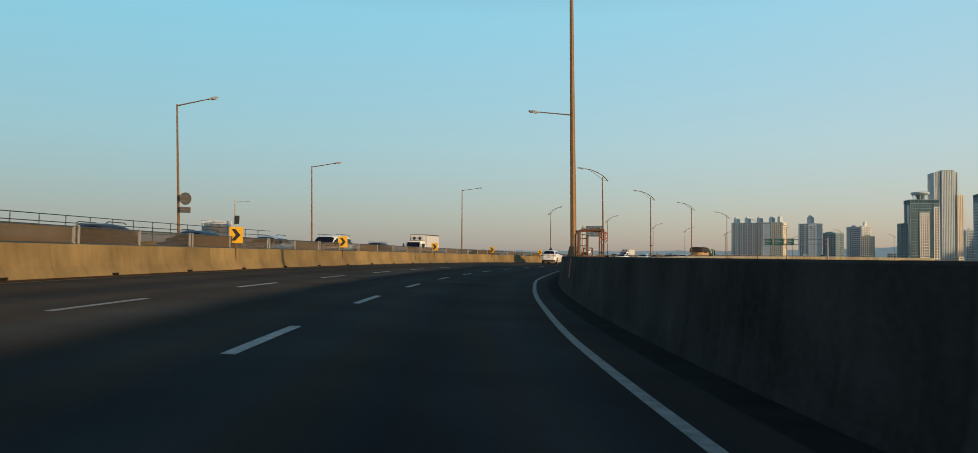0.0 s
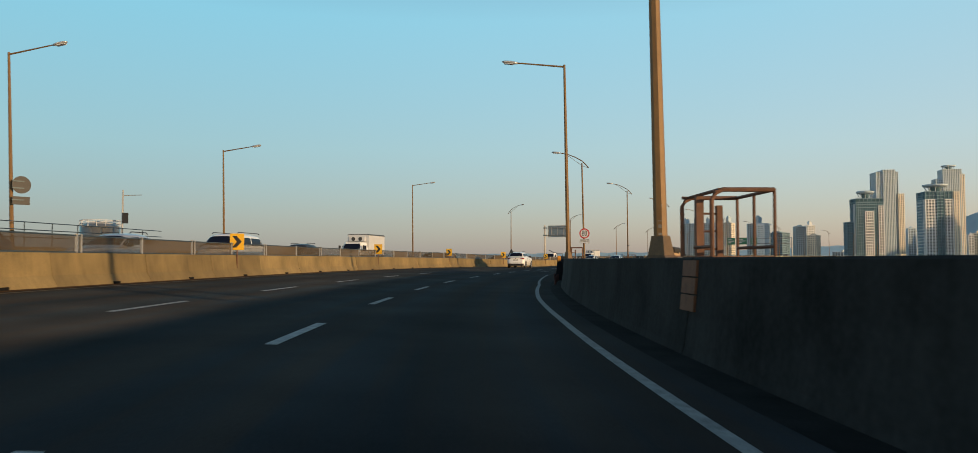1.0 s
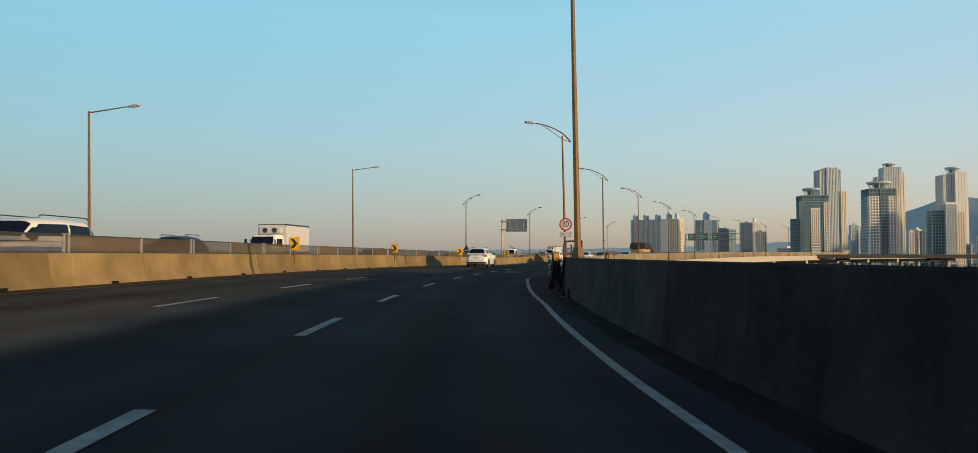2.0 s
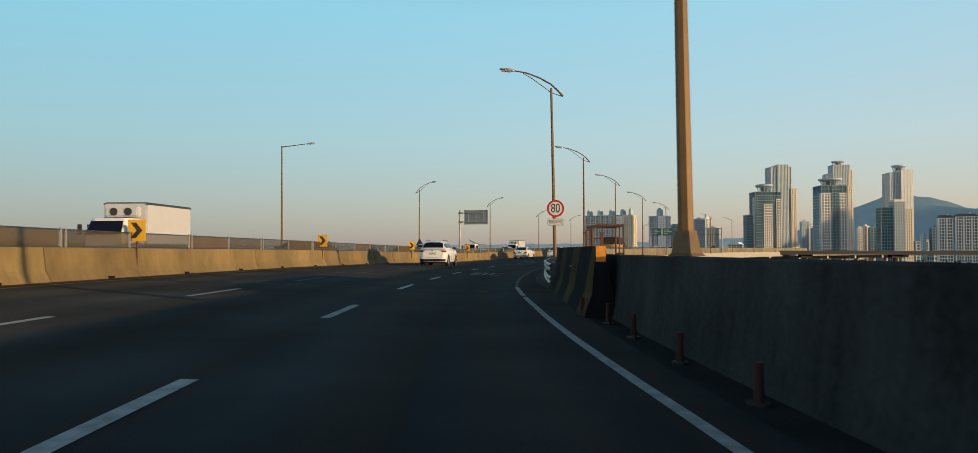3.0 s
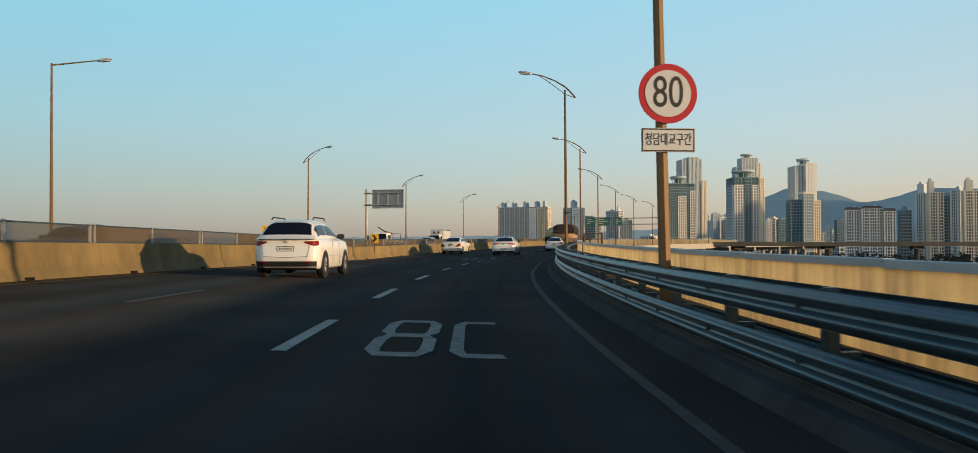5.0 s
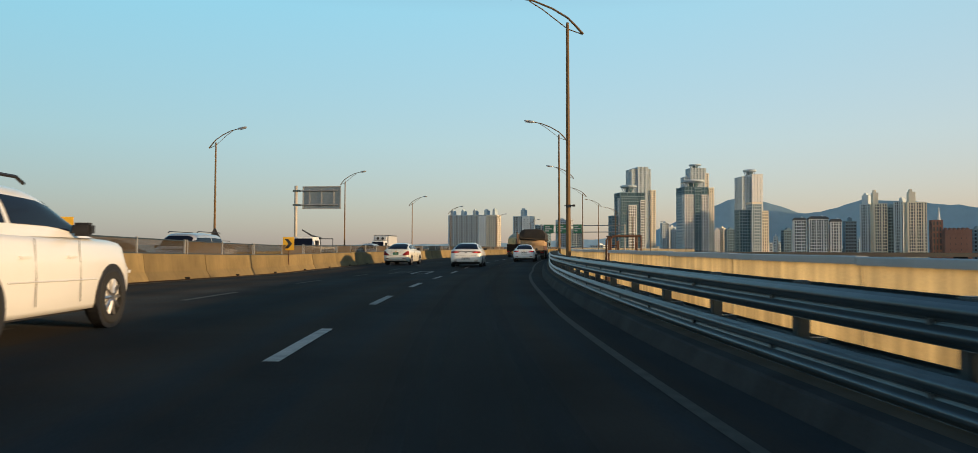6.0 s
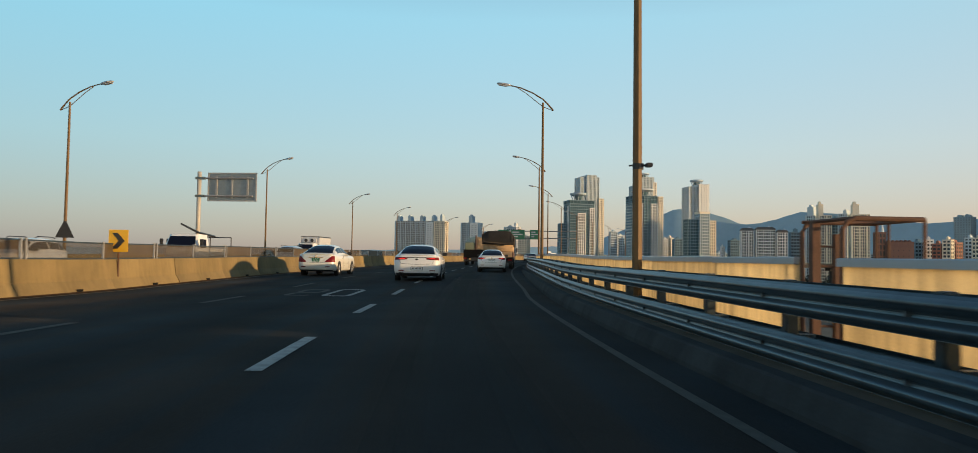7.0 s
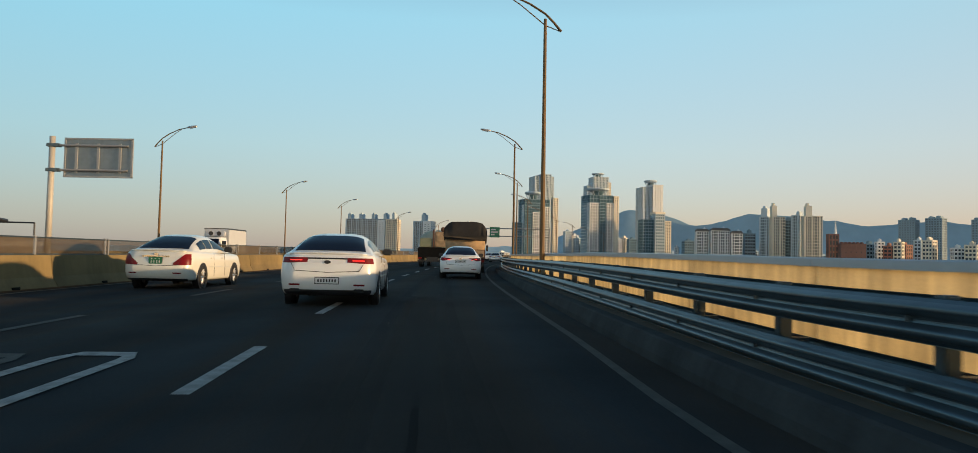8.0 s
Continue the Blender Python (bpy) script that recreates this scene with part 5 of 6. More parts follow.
def truck_base(thing, L, w, cab_len, cab_h, coat):
    """Chassis, wheels and cab; the cab is at the front end."""
    bm = bmesh.new()
    box(bm, -0.45, 0.45, 0.1, L - 0.3, 0.55, 0.8)
    part("chassis", bm, TRIM, thing)
    add_wheels(thing, 0.42, 0.3, w / 2 - 0.2, (1.2, 2.2, L - 1.2) if L > 6 else (1.1, L - 0.9))
    bm = bmesh.new()
    y0, y1 = L - cab_len, L
    rings = [outline(w / 2, y0, y1, 0.08, 0.18), outline(w / 2, y0, y1 + 0.02, 0.08, 0.2), outline(w / 2 - 0.03, y0, y1 - 0.08, 0.08, 0.25), outline(w / 2 - 0.1, y0 + 0.05, y1 - 0.35, 0.08, 0.25)]
    loft(bm, [[(x, y, z) for x, y in r] for r, z in zip(rings, (0.55, 1.2, 1.55, cab_h))])
    bmesh.ops.recalc_face_normals(bm, faces=bm.faces)
    cab = part("cab", bm, coat, thing, smooth=False)
    q = [Vector((w / 2 - 0.08, y1 + 0.005, 1.3)), Vector((-w / 2 + 0.08, y1 + 0.005, 1.3)), Vector((-w / 2 + 0.16, y1 - 0.3, cab_h - 0.1)), Vector((w / 2 - 0.16, y1 - 0.3, cab_h - 0.1))]
    pane("windscreen", q, 0.04, 0.96, 0.06, 0.95, cab, 0.05, CAR_GLASS, label="dark glass")
    for sx in (-1, 1):
        bm = bmesh.new()
        box(bm, sx * (w / 2) - 0.012, sx * (w / 2) + 0.012, y1 - 1.05, y1 - 0.35, 1.3, cab_h - 0.25)
        part("side_window", bm, CAR_GLASS, cab)
        bm = bmesh.new()
        box(bm, sx * (w / 2 + 0.15) - 0.07, sx * (w / 2 + 0.15) + 0.07, y1 - 0.15, y1 - 0.02, 1.35, 1.75, 0.02)
        part("mirror", bm, TRIM, cab)
        bm = bmesh.new()
        box(bm, sx * (w / 2 - 0.3) - 0.16, sx * (w / 2 - 0.3) + 0.16, y1 - 0.05, y1 + 0.04, 0.75, 0.95, 0.02)
        part("head_lamp", bm, LAMP_CLEAR, cab)
        bm = bmesh.new()
        box(bm, sx * (w / 2 - 0.22) - 0.16, sx * (w / 2 - 0.22) + 0.16, 0.0, 0.06, 0.62, 0.76, 0.01)
        part("tail_lamp", bm, LAMP_RED, thing)
    bm = bmesh.new()
    box(bm, -w / 2 + 0.05, w / 2 - 0.05, 0.02, 0.12, 0.42, 0.56, 0.015)
    part("rear_bumper", bm, TRIM, thing)


# laden truck with a beige load cover and a black canvas top
tr = new("canvas_truck")
truck_base(tr, 8.0, 2.35, 1.8, 2.5, CAR_DARK)
bm = bmesh.new()
box(bm, -1.17, 1.17, 0.05, 6.1, 0.82, 1.35, 0.02)
part("load_bed", bm, RUST, tr, "brown wooden load bed")
for sx in (-0.6, 0.6):
    bm = bmesh.new()
    box(bm, sx - 0.5, sx + 0.5, 0.02, 0.05, 0.9, 1.3)
    part("tailboard", bm, RAG, tr)
lump = random.Random(11)
bm = bmesh.new()
rings = []
for i in range(13):
    y = 0.1 + i * 0.5
    rings.append([((1.13 + lump.uniform(-0.05, 0.05)) * math.copysign(min(1, abs(math.cos(a)) * 1.5), math.cos(a)), y + lump.uniform(-0.06, 0.06), 1.3 + 0.95 * min(1, math.sin(a) * 1.6) + lump.uniform(-0.05, 0.05)) for a in (k * math.pi / 14 for k in range(15))])
loft(bm, rings)
bmesh.ops.recalc_face_normals(bm, faces=bm.faces)
part("load_cover", bm, RAG, tr, "beige load cover", True)
bm = bmesh.new()
rings = []
for i in range(15):
    y = -0.08 + i * 0.45
    ring = []
    for k in range(25):
        a = k * math.pi / 24
        z = 2.05 + 0.84 * min(1, (math.sin(a) ** 0.75) * 1.12) + 0.05 * math.cos(math.pi * (k - 12) / 9) + lump.uniform(-0.025, 0.025)
        if k < 3 or k > 21:
            z += lump.uniform(-0.3, 0.1)
        ring.append(((1.24 + lump.uniform(-0.03, 0.03)) * math.copysign(min(1, abs(math.cos(a)) ** 0.6 * 1.05), math.cos(a)), y + lump.uniform(-0.04, 0.04), z))
    rings.append(ring)
# the rear flap hangs unevenly over the load
flap = [(q[0], -0.12 + lump.uniform(-0.03, 0.03), max(1.85 + lump.uniform(-0.12, 0.16), min(q[2] - 0.1, 2.2 + lump.uniform(-0.15, 0.05)))) for q in rings[0]]
loft(bm, [flap] + rings)
bmesh.ops.recalc_face_normals(bm, faces=bm.faces)
part("canvas_top", bm, CANVAS, tr, "black bulging canvas top", True)
tr.matrix_world = at_pose(169.5, 2.9) @ NEAR
tagged(tr, "laden truck with a black canvas over a beige load", "truck", "vehicles")

# truck with a pale tank and a dark green box at its rear
tk = new("tank_truck")
truck_base(tk, 9.0, 2.4, 1.9, 2.7, TRUCK_GREEN)
bm = bmesh.new()
rings = [[(1.08 * q * math.cos(a), y, 2.0 + 0.86 * q * math.sin(a)) for a in (k * math.tau / 28 for k in range(28))] for y, q in ((0.5, 0.3), (0.52, 0.8), (0.68, 1.0), (6.4, 1.0), (6.6, 0.8), (6.65, 0.3))]
loft(bm, rings)
bmesh.ops.recalc_face_normals(bm, faces=bm.faces)
part("tank", bm, mat("tank_paint", (0.3, 0.36, 0.32), 0.5, vary=0.25, scale=1.5, streak=0.5), tk, "pale grey-green round tank", True)
# near-black material stands in for the shadow over the truck's rear
bm = bmesh.new()
box(bm, -1.15, 1.15, 0.1, 0.5, 0.7, 1.55, 0.04)
part("rear_panel", bm, JOINT, tk, "rear panel with its shadow put into near-black")
bm = bmesh.new()
box(bm, -1.02, -0.1, 0.22, 0.5, 1.55, 2.25, 0.05)
part("equipment_box", bm, TRUCK_GREEN, tk, "dark green equipment box")
bm = bmesh.new()
box(bm, 0.15, 1.12, 0.3, 1.2, 1.6, 2.78, 0.06)
box(bm, 0.3, 0.95, 0.25, 0.32, 2.0, 2.5, 0.02)
part("hose_locker", bm, RAG, tk, "beige locker beside the tank")
bm = bmesh.new()
tube(bm, [(0.05, 0.25, 1.5), (0.05, 0.25, 2.95)], 0.06, n=8)
part("post", bm, RUST, tk, "rusty upright post")
bm = bmesh.new()
rings = [[(0.75 + 0.2 * q * math.cos(a), 0.8 + 0.2 * q * math.sin(a), 2.98 + u) for a in (k * math.tau / 14 for k in range(14))] for u, q in ((-0.2, 0.3), (-0.12, 0.8), (0, 1), (0.12, 0.8), (0.2, 0.3))]
loft(bm, rings)
part("beacon", bm, RUST, tk, "brown round beacon", True)
bm = bmesh.new()
box(bm, -1.18, 1.18, 0.5, 6.9, 0.82, 1.2, 0.02)
part("side_frame", bm, TRIM, tk)
tk.matrix_world = at_pose(186.0, -0.4) @ NEAR
tagged(tk, "tank truck with a pale round tank and dark green rear box", "truck", "vehicles")


def box_truck(m, label, open_bed=False):
    t = new("box_truck" if not open_bed else "pickup_truck")
    truck_base(t, 5.4, 1.75, 1.5, 2.0, CAR_WHITE)
    bm = bmesh.new()
    if open_bed:
        box(bm, -0.85, 0.85, 0.05, 3.75, 0.8, 0.92)
        part("load_bed", bm, GALV, t)
        for x0, x1, y0, y1 in ((-0.87, -0.83, 0.05, 3.75), (0.83, 0.87, 0.05, 3.75), (-0.87, 0.87, 0.03, 0.07)):
            bm = bmesh.new()
            box(bm, x0, x1, y0, y1, 0.9, 1.3)
            part("dropside", bm, CAR_WHITE, t)
        bm = bmesh.new()
        tube(bm, [(0.2, 0.4, 2.0), (0.1, 3.0, 2.15), (0, 5.4, 2.5)], 0.07, 0.05, 8)
        part("long_pole", bm, TRIM, t, "long dark pole carried over the cab")
        for y in (0.5, 3.6):
            bm = bmesh.new()
            for x in (-0.8, 0.8):
                tube(bm, [(x, y, 0.9), (x, y, 1.95)], 0.03, n=6)
            tube(bm, [(-0.8, y, 1.95), (0.8, y, 1.95)], 0.03, n=6)
            part("rack", bm, TRIM, t)
    else:
        box(bm, -0.92, 0.92, 0.02, 3.85, 0.85, 2.65, 0.03)
        bx = part("cargo_box", bm, SIGN_WHITE, t, "white cargo box")
        bm = bmesh.new()
        box(bm, -0.7, 0.7, 3.86, 4.2, 2.1, 2.5, 0.05)
        part("cooler", bm, SIGN_WHITE, bx)
        for x in (-0.3, 0.3):
            bm = bmesh.new()
            disc(bm, (x, 4.21, 2.3), (0, 1, 0), 0.16, 0.03, 18)
            part("cooler_fan", bm, TRIM, bx, "dark round fan grille")
        bm = bmesh.new()
        box(bm, -0.88, 0.88, 0.0, 3.83, 2.655, 2.7, 0.01)
        part("roof_edge", bm, TRIM, bx)
        for x in (-0.9, 0.9):
            bm = bmesh.new()
            box(bm, x - 0.03, x + 0.03, 0.0, 3.87, 2.6, 2.67)
            part("edge_strip", bm, GALV, bx)
    t.matrix_world = m
    return tagged(t, label, "truck", "vehicles")


box_truck(at_pose(79.5, -12.6, 0, 180), "white box truck on the opposite carriageway")
box_truck(at_pose(183, -15.8, 0, 180), "white box truck on the opposite carriageway")
box_truck(at_pose(150, -12.6, 0, 180), "white flatbed truck carrying a long dark pole", True)

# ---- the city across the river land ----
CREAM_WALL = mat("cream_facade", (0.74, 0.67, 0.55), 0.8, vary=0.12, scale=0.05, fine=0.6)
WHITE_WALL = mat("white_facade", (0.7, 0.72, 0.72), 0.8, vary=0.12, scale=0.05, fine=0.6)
# haze and far shade are put into this pale blue-grey wall
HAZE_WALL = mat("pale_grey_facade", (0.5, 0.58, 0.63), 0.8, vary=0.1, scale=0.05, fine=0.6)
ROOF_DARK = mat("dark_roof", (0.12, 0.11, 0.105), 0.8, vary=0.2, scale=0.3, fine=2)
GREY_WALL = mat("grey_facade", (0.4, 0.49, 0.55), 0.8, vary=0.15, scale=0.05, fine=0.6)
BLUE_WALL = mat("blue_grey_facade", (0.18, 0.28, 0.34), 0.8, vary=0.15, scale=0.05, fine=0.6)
BROWN_WALL = mat("brown_brick_facade", (0.3, 0.15, 0.11), 0.85, vary=0.2, scale=0.08, fine=0.8)
TEAL_GLASS = mat("teal_glass", (0.06, 0.12, 0.15), 0.2, vary=0.4, scale=0.08, fine=0.3, spec=0.5)
DARK_GLASS = mat("dark_glass", (0.042, 0.062, 0.08), 0.2, vary=0.35, scale=0.1, fine=0.35, spec=0.7)
# haze mixed into wall, glass and hill colours, paler and bluer than their own
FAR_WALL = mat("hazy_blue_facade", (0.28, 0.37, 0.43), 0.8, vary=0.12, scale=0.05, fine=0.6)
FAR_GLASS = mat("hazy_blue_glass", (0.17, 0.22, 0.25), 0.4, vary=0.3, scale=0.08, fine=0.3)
HILL = mat("hazy_wooded_hills", (0.28, 0.42, 0.52), 1.0, vary=0.16, scale=0.004, fine=0.03)


def mesh_box(name, x0, x1, y0, y1, z0, z1, material):
    bm = bmesh.new()
    box(bm, x0, x1, y0, y1, z0, z1)
    me = bpy.data.meshes.new(name)
    bm.to_mesh(me)
    bm.free()
    me.materials.append(material)
    return me


def block(thing, w, d, z0, z1, wall, glass, fh=3.1, bay=3.6, cx=0.0, cy=0.0, band=1.25, pier=1.2, broad=1.0):
    """One mass of a building: a glazed core behind floor bands and piers that stand proud of it."""
    core = mesh_box("core", cx - w / 2 + 0.5, cx + w / 2 - 0.5, cy - d / 2 + 0.5, cy + d / 2 - 0.5, z0, z1 - 0.4, glass)
    c = shared("core", core, thing, Matrix())
    n = max(1, round((z1 - z0) / fh))
    fh = (z1 - z0) / n
    fb = mesh_box("floor_band", cx - w / 2, cx + w / 2, cy - d / 2, cy + d / 2, -band / 2, band / 2, wall)
    for k in range(n + 1):
        shared("floor_band", fb, thing, pose(0, 0, z0 + k * fh - (band / 2 if k == n else 0)))
    pm = mesh_box("pier", -pier / 2, pier / 2, -0.35, 0.35, z0, z1 - 0.1, wall)
    wide = mesh_box("pier", -pier * broad / 2, pier * broad / 2, -0.38, 0.38, z0, z1 - 0.05, wall)
    nx, ny = max(2, round(w / bay)), max(2, round(d / bay))
    for k in range(nx + 1):
        x = cx - w / 2 + pier / 2 + (w - pier) * k / nx
        for sy in (-1, 1):
            shared("pier", wide if k % 3 == 0 else pm, thing, pose(x, cy + sy * (d / 2 - 0.33), 0))
    for k in range(1, ny):
        y = cy - d / 2 + d * k / ny
        for sx in (-1, 1):
            shared("pier", wide if k % 3 == 0 else pm, thing, pose(cx + sx * (w / 2 - 0.33), y, 0, 0, 0, 90))
    return c


def site(name, x, y, turn):
    """A building's root on the low ground, its front turned by that many degrees from the road's view."""
    t = new(name)
    az = math.degrees(math.atan2(x - 12, y - 70))
    t.matrix_world = pose(x, y, GROUND_Z, 0, 0, -az + turn)
    return t


Z = -GROUND_Z
# two pairs of teal and white towers with saucer roofs, each with a taller pale one behind
def saucer(thing, x, y, r, z, h, material):
    """A round roof plate on a drum, with slanting struts under its rim."""
    bm = bmesh.new()
    tube(bm, [(x, y, z), (x, y, z + h * 0.8)], r * 0.45, r * 0.5, 20)
    part("roof_drum", bm, TEAL_GLASS, thing)
    bm = bmesh.new()
    loft(bm, [[(x + q * math.cos(a), y + q * math.sin(a), z + u) for a in (k * math.tau / 28 for k in range(28))] for q, u in ((r * 0.6, h * 0.62), (r, h * 0.8), (r, h), (r * 0.8, h * 1.06))])
    part("roof_saucer", bm, material, thing)
    for k in range(10):
        c, d = math.cos(k * math.tau / 10), math.sin(k * math.tau / 10)
        bm = bmesh.new()
        tube(bm, [(x + c * r * 0.6, y + d * r * 0.6, z), (x + c * r * 0.92, y + d * r * 0.92, z + h * 0.8)], 0.35, n=5)
        part("strut", bm, material, thing)


t = site("tower_block", 647, 1088, 20)
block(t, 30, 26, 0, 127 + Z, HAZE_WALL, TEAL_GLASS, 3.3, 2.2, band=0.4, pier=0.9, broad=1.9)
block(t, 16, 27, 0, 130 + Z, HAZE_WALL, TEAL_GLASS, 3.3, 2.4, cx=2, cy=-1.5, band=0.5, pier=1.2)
# cream bay holds the golden sunlight in its wall colour
block(t, 8, 8, 0, 95 + Z, CREAM_WALL, DARK_GLASS, 3.2, 2.6, cx=17.5, cy=-12, band=1.3, pier=1.1)
tagged(t, "tall residential tower, haze put into its pale blue-grey walls", "tower")
t = site("tower_block", 460, 812, 20)
block(t, 28, 20, 0, 62 + Z, BLUE_WALL, TEAL_GLASS, 2.9, 2.4, band=0.6, pier=0.35)
block(t, 9, 21, 0, 52 + Z, WHITE_WALL, DARK_GLASS, 2.9, 2.2, cx=-0.5, cy=-0.2, band=1.0, pier=0.6)
block(t, 5.5, 21, 0, 58 + Z, WHITE_WALL, DARK_GLASS, 2.9, 2.2, cx=11.4, cy=-0.2, band=1.0, pier=0.6)
block(t, 28.6, 5, 0, 60 + Z, WHITE_WALL, TEAL_GLASS, 2.9, 2.4, cx=0, cy=-4, band=0.9, pier=0.5)
block(t, 28.4, 20.4, 62 + Z, 66 + Z, BLUE_WALL, TEAL_GLASS, 4, 4, band=0.5, pier=0.3)
block(t, 7, 12, 0, 41 + Z, BLUE_WALL, TEAL_GLASS, 2.9, 2.4, cx=-18, cy=2, band=1.0, pier=0.4)
saucer(t, -1, 0, 9, 66 + Z, 8, GREY_WALL)
tagged(t, "teal glass residential tower with white bays and a saucer roof", "tower")
t = site("tower_block", 661, 965, 20)
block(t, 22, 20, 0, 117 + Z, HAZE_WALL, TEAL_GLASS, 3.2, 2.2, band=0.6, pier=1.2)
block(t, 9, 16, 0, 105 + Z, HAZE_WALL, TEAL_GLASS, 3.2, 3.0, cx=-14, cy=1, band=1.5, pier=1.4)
# cream strip paints the sunlit right side
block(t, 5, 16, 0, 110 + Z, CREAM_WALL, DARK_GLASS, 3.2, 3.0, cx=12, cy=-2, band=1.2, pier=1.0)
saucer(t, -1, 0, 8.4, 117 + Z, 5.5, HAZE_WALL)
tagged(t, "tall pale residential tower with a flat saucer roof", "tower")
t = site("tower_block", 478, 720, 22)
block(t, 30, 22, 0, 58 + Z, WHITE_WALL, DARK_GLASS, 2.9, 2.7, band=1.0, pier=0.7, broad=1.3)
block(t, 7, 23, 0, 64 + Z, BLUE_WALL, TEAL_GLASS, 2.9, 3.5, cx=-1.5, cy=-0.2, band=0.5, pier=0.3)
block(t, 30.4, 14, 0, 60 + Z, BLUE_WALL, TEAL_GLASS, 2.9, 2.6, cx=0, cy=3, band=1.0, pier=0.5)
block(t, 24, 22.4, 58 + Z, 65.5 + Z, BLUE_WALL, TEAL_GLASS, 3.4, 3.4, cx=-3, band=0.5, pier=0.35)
# right edge made cream to stand in for sun on it
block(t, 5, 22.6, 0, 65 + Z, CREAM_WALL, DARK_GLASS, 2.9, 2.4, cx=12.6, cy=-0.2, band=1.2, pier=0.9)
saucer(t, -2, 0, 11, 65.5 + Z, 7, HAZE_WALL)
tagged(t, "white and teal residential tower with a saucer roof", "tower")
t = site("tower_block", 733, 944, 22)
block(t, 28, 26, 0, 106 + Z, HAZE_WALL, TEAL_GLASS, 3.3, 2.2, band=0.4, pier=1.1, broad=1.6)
block(t, 15, 28, 0, 109 + Z, WHITE_WALL, TEAL_GLASS, 3.3, 5.0, cx=6, cy=-3, band=1.0, pier=3.4)
saucer(t, 2, 0, 9, 108 + Z, 8, HAZE_WALL)
tagged(t, "tall pale stepped tower with a saucer roof", "tower")
t = site("tower_block", 534, 702, 22)
block(t, 14, 13, 0, 44 + Z, BLUE_WALL, TEAL_GLASS, 3.0, 2.6, cx=-8, cy=3, band=0.8, pier=0.5)
block(t, 10, 14, 0, 50 + Z, GREY_WALL, TEAL_GLASS, 3.0, 2.8, cx=1, cy=-1, band=1.2, pier=0.9)
block(t, 10.4, 14.4, 50 + Z, 51.5 + Z, CREAM_WALL, DARK_GLASS, 3.0, 6, cx=1, cy=-1, band=1.2, pier=0.5)
block(t, 9, 12, 0, 43 + Z, CREAM_WALL, DARK_GLASS, 2.9, 2.4, cx=9.5, cy=1, band=1.1, pier=0.9)
tagged(t, "stepped teal and cream apartment tower", "tower")


def slab(x, y, w, d, top, turn, wall, glass, label, humps=(), fh=2.9, bay=3.2, name="apartment_block", eaves=False, **kw):
    t = site(name, x, y, turn)
    block(t, w, d, 0, top + Z, wall, glass, fh, bay, **kw)
    for hx, hw, hh in humps:
        bm = bmesh.new()
        box(bm, hx - hw / 2, hx + hw / 2, -d * 0.32, d * 0.32, top + Z, top + Z + hh, 0.3)
        box(bm, hx - hw * 0.32, hx + hw * 0.1, -d * 0.2, d * 0.2, top + Z + hh, top + Z + hh * 1.25, 0.2)
        part("lift_tower", bm, wall, t)
    if eaves:
        bm = bmesh.new()
        loft(bm, [[(x * q, y * q2, top + Z + zz) for x, y in ((-w / 2, -d / 2), (w / 2, -d / 2), (w / 2, d / 2), (-w / 2, d / 2))] for q, q2, zz in ((1.03, 1.05, 0.01), (1.03, 1.05, 0.9), (0.75, 0.6, 2.6))])
        part("hipped_roof", bm, ROOF_DARK, t, "dark hipped roof")
    return tagged(t, label, "apartment block" if name == "apartment_block" else "building")


# grey fronts hold shade and the cream end low sun, as wall colour
lo = slab(456, 1290, 84, 24, 62, -20, GREY_WALL, DARK_GLASS, "long pale apartment slab with roof towers", [(-38, 5, 8), (-19, 5, 8), (2, 5, 8), (22, 5, 8), (36, 4, 9)], bay=3, fh=3, band=0.9, pier=0.7, broad=3.0)
lp = slab(492, 1168, 28, 18, 56, -24, GREY_WALL, DARK_GLASS, "pale apartment tower with a tall roof turret", [(0, 6, 10)], fh=3, bay=3, band=0.9, pier=0.7, broad=3.0)
block(lo, 17, 25, 0, 61.5 + Z, CREAM_WALL, DARK_GLASS, 3, 3.4, cx=34.5, cy=-1.5, band=1.1, pier=1.0, broad=2.0)
block(lo, 12, 25, 0, 60 + Z, WHITE_WALL, DARK_GLASS, 3, 6, cx=18, cy=-1, band=2.4, pier=2.6)
block(lp, 13, 19, 0, 55.5 + Z, WHITE_WALL, DARK_GLASS, 3, 6, cx=8, cy=-1, band=2.3, pier=2.4)
slab(714, 1450, 16, 14, 66, 20, WHITE_WALL, DARK_GLASS, "pale far apartment tower in the haze", [(0, 5, 7)], fh=3.4)
for x, y, w, top in ((525, 630, 11, 30.5), (537, 620, 16.5, 31.5), (547, 610, 9.3, 29)):
    slab(x, y, w, 8, top, 8, WHITE_WALL, DARK_GLASS, "white apartment block with dark hipped roof", [(w * 0.2, 2, 3)], fh=2.7, bay=2.1, eaves=True, band=0.7, pier=0.5, broad=2.4)
# shade put into flat blue-grey walls
slab(584, 629, 10, 9, 31, 12, BLUE_WALL, DARK_GLASS, "apartment block whose blue-grey walls carry its shade", [(0, 3, 3)], bay=2.6, pier=0.5)
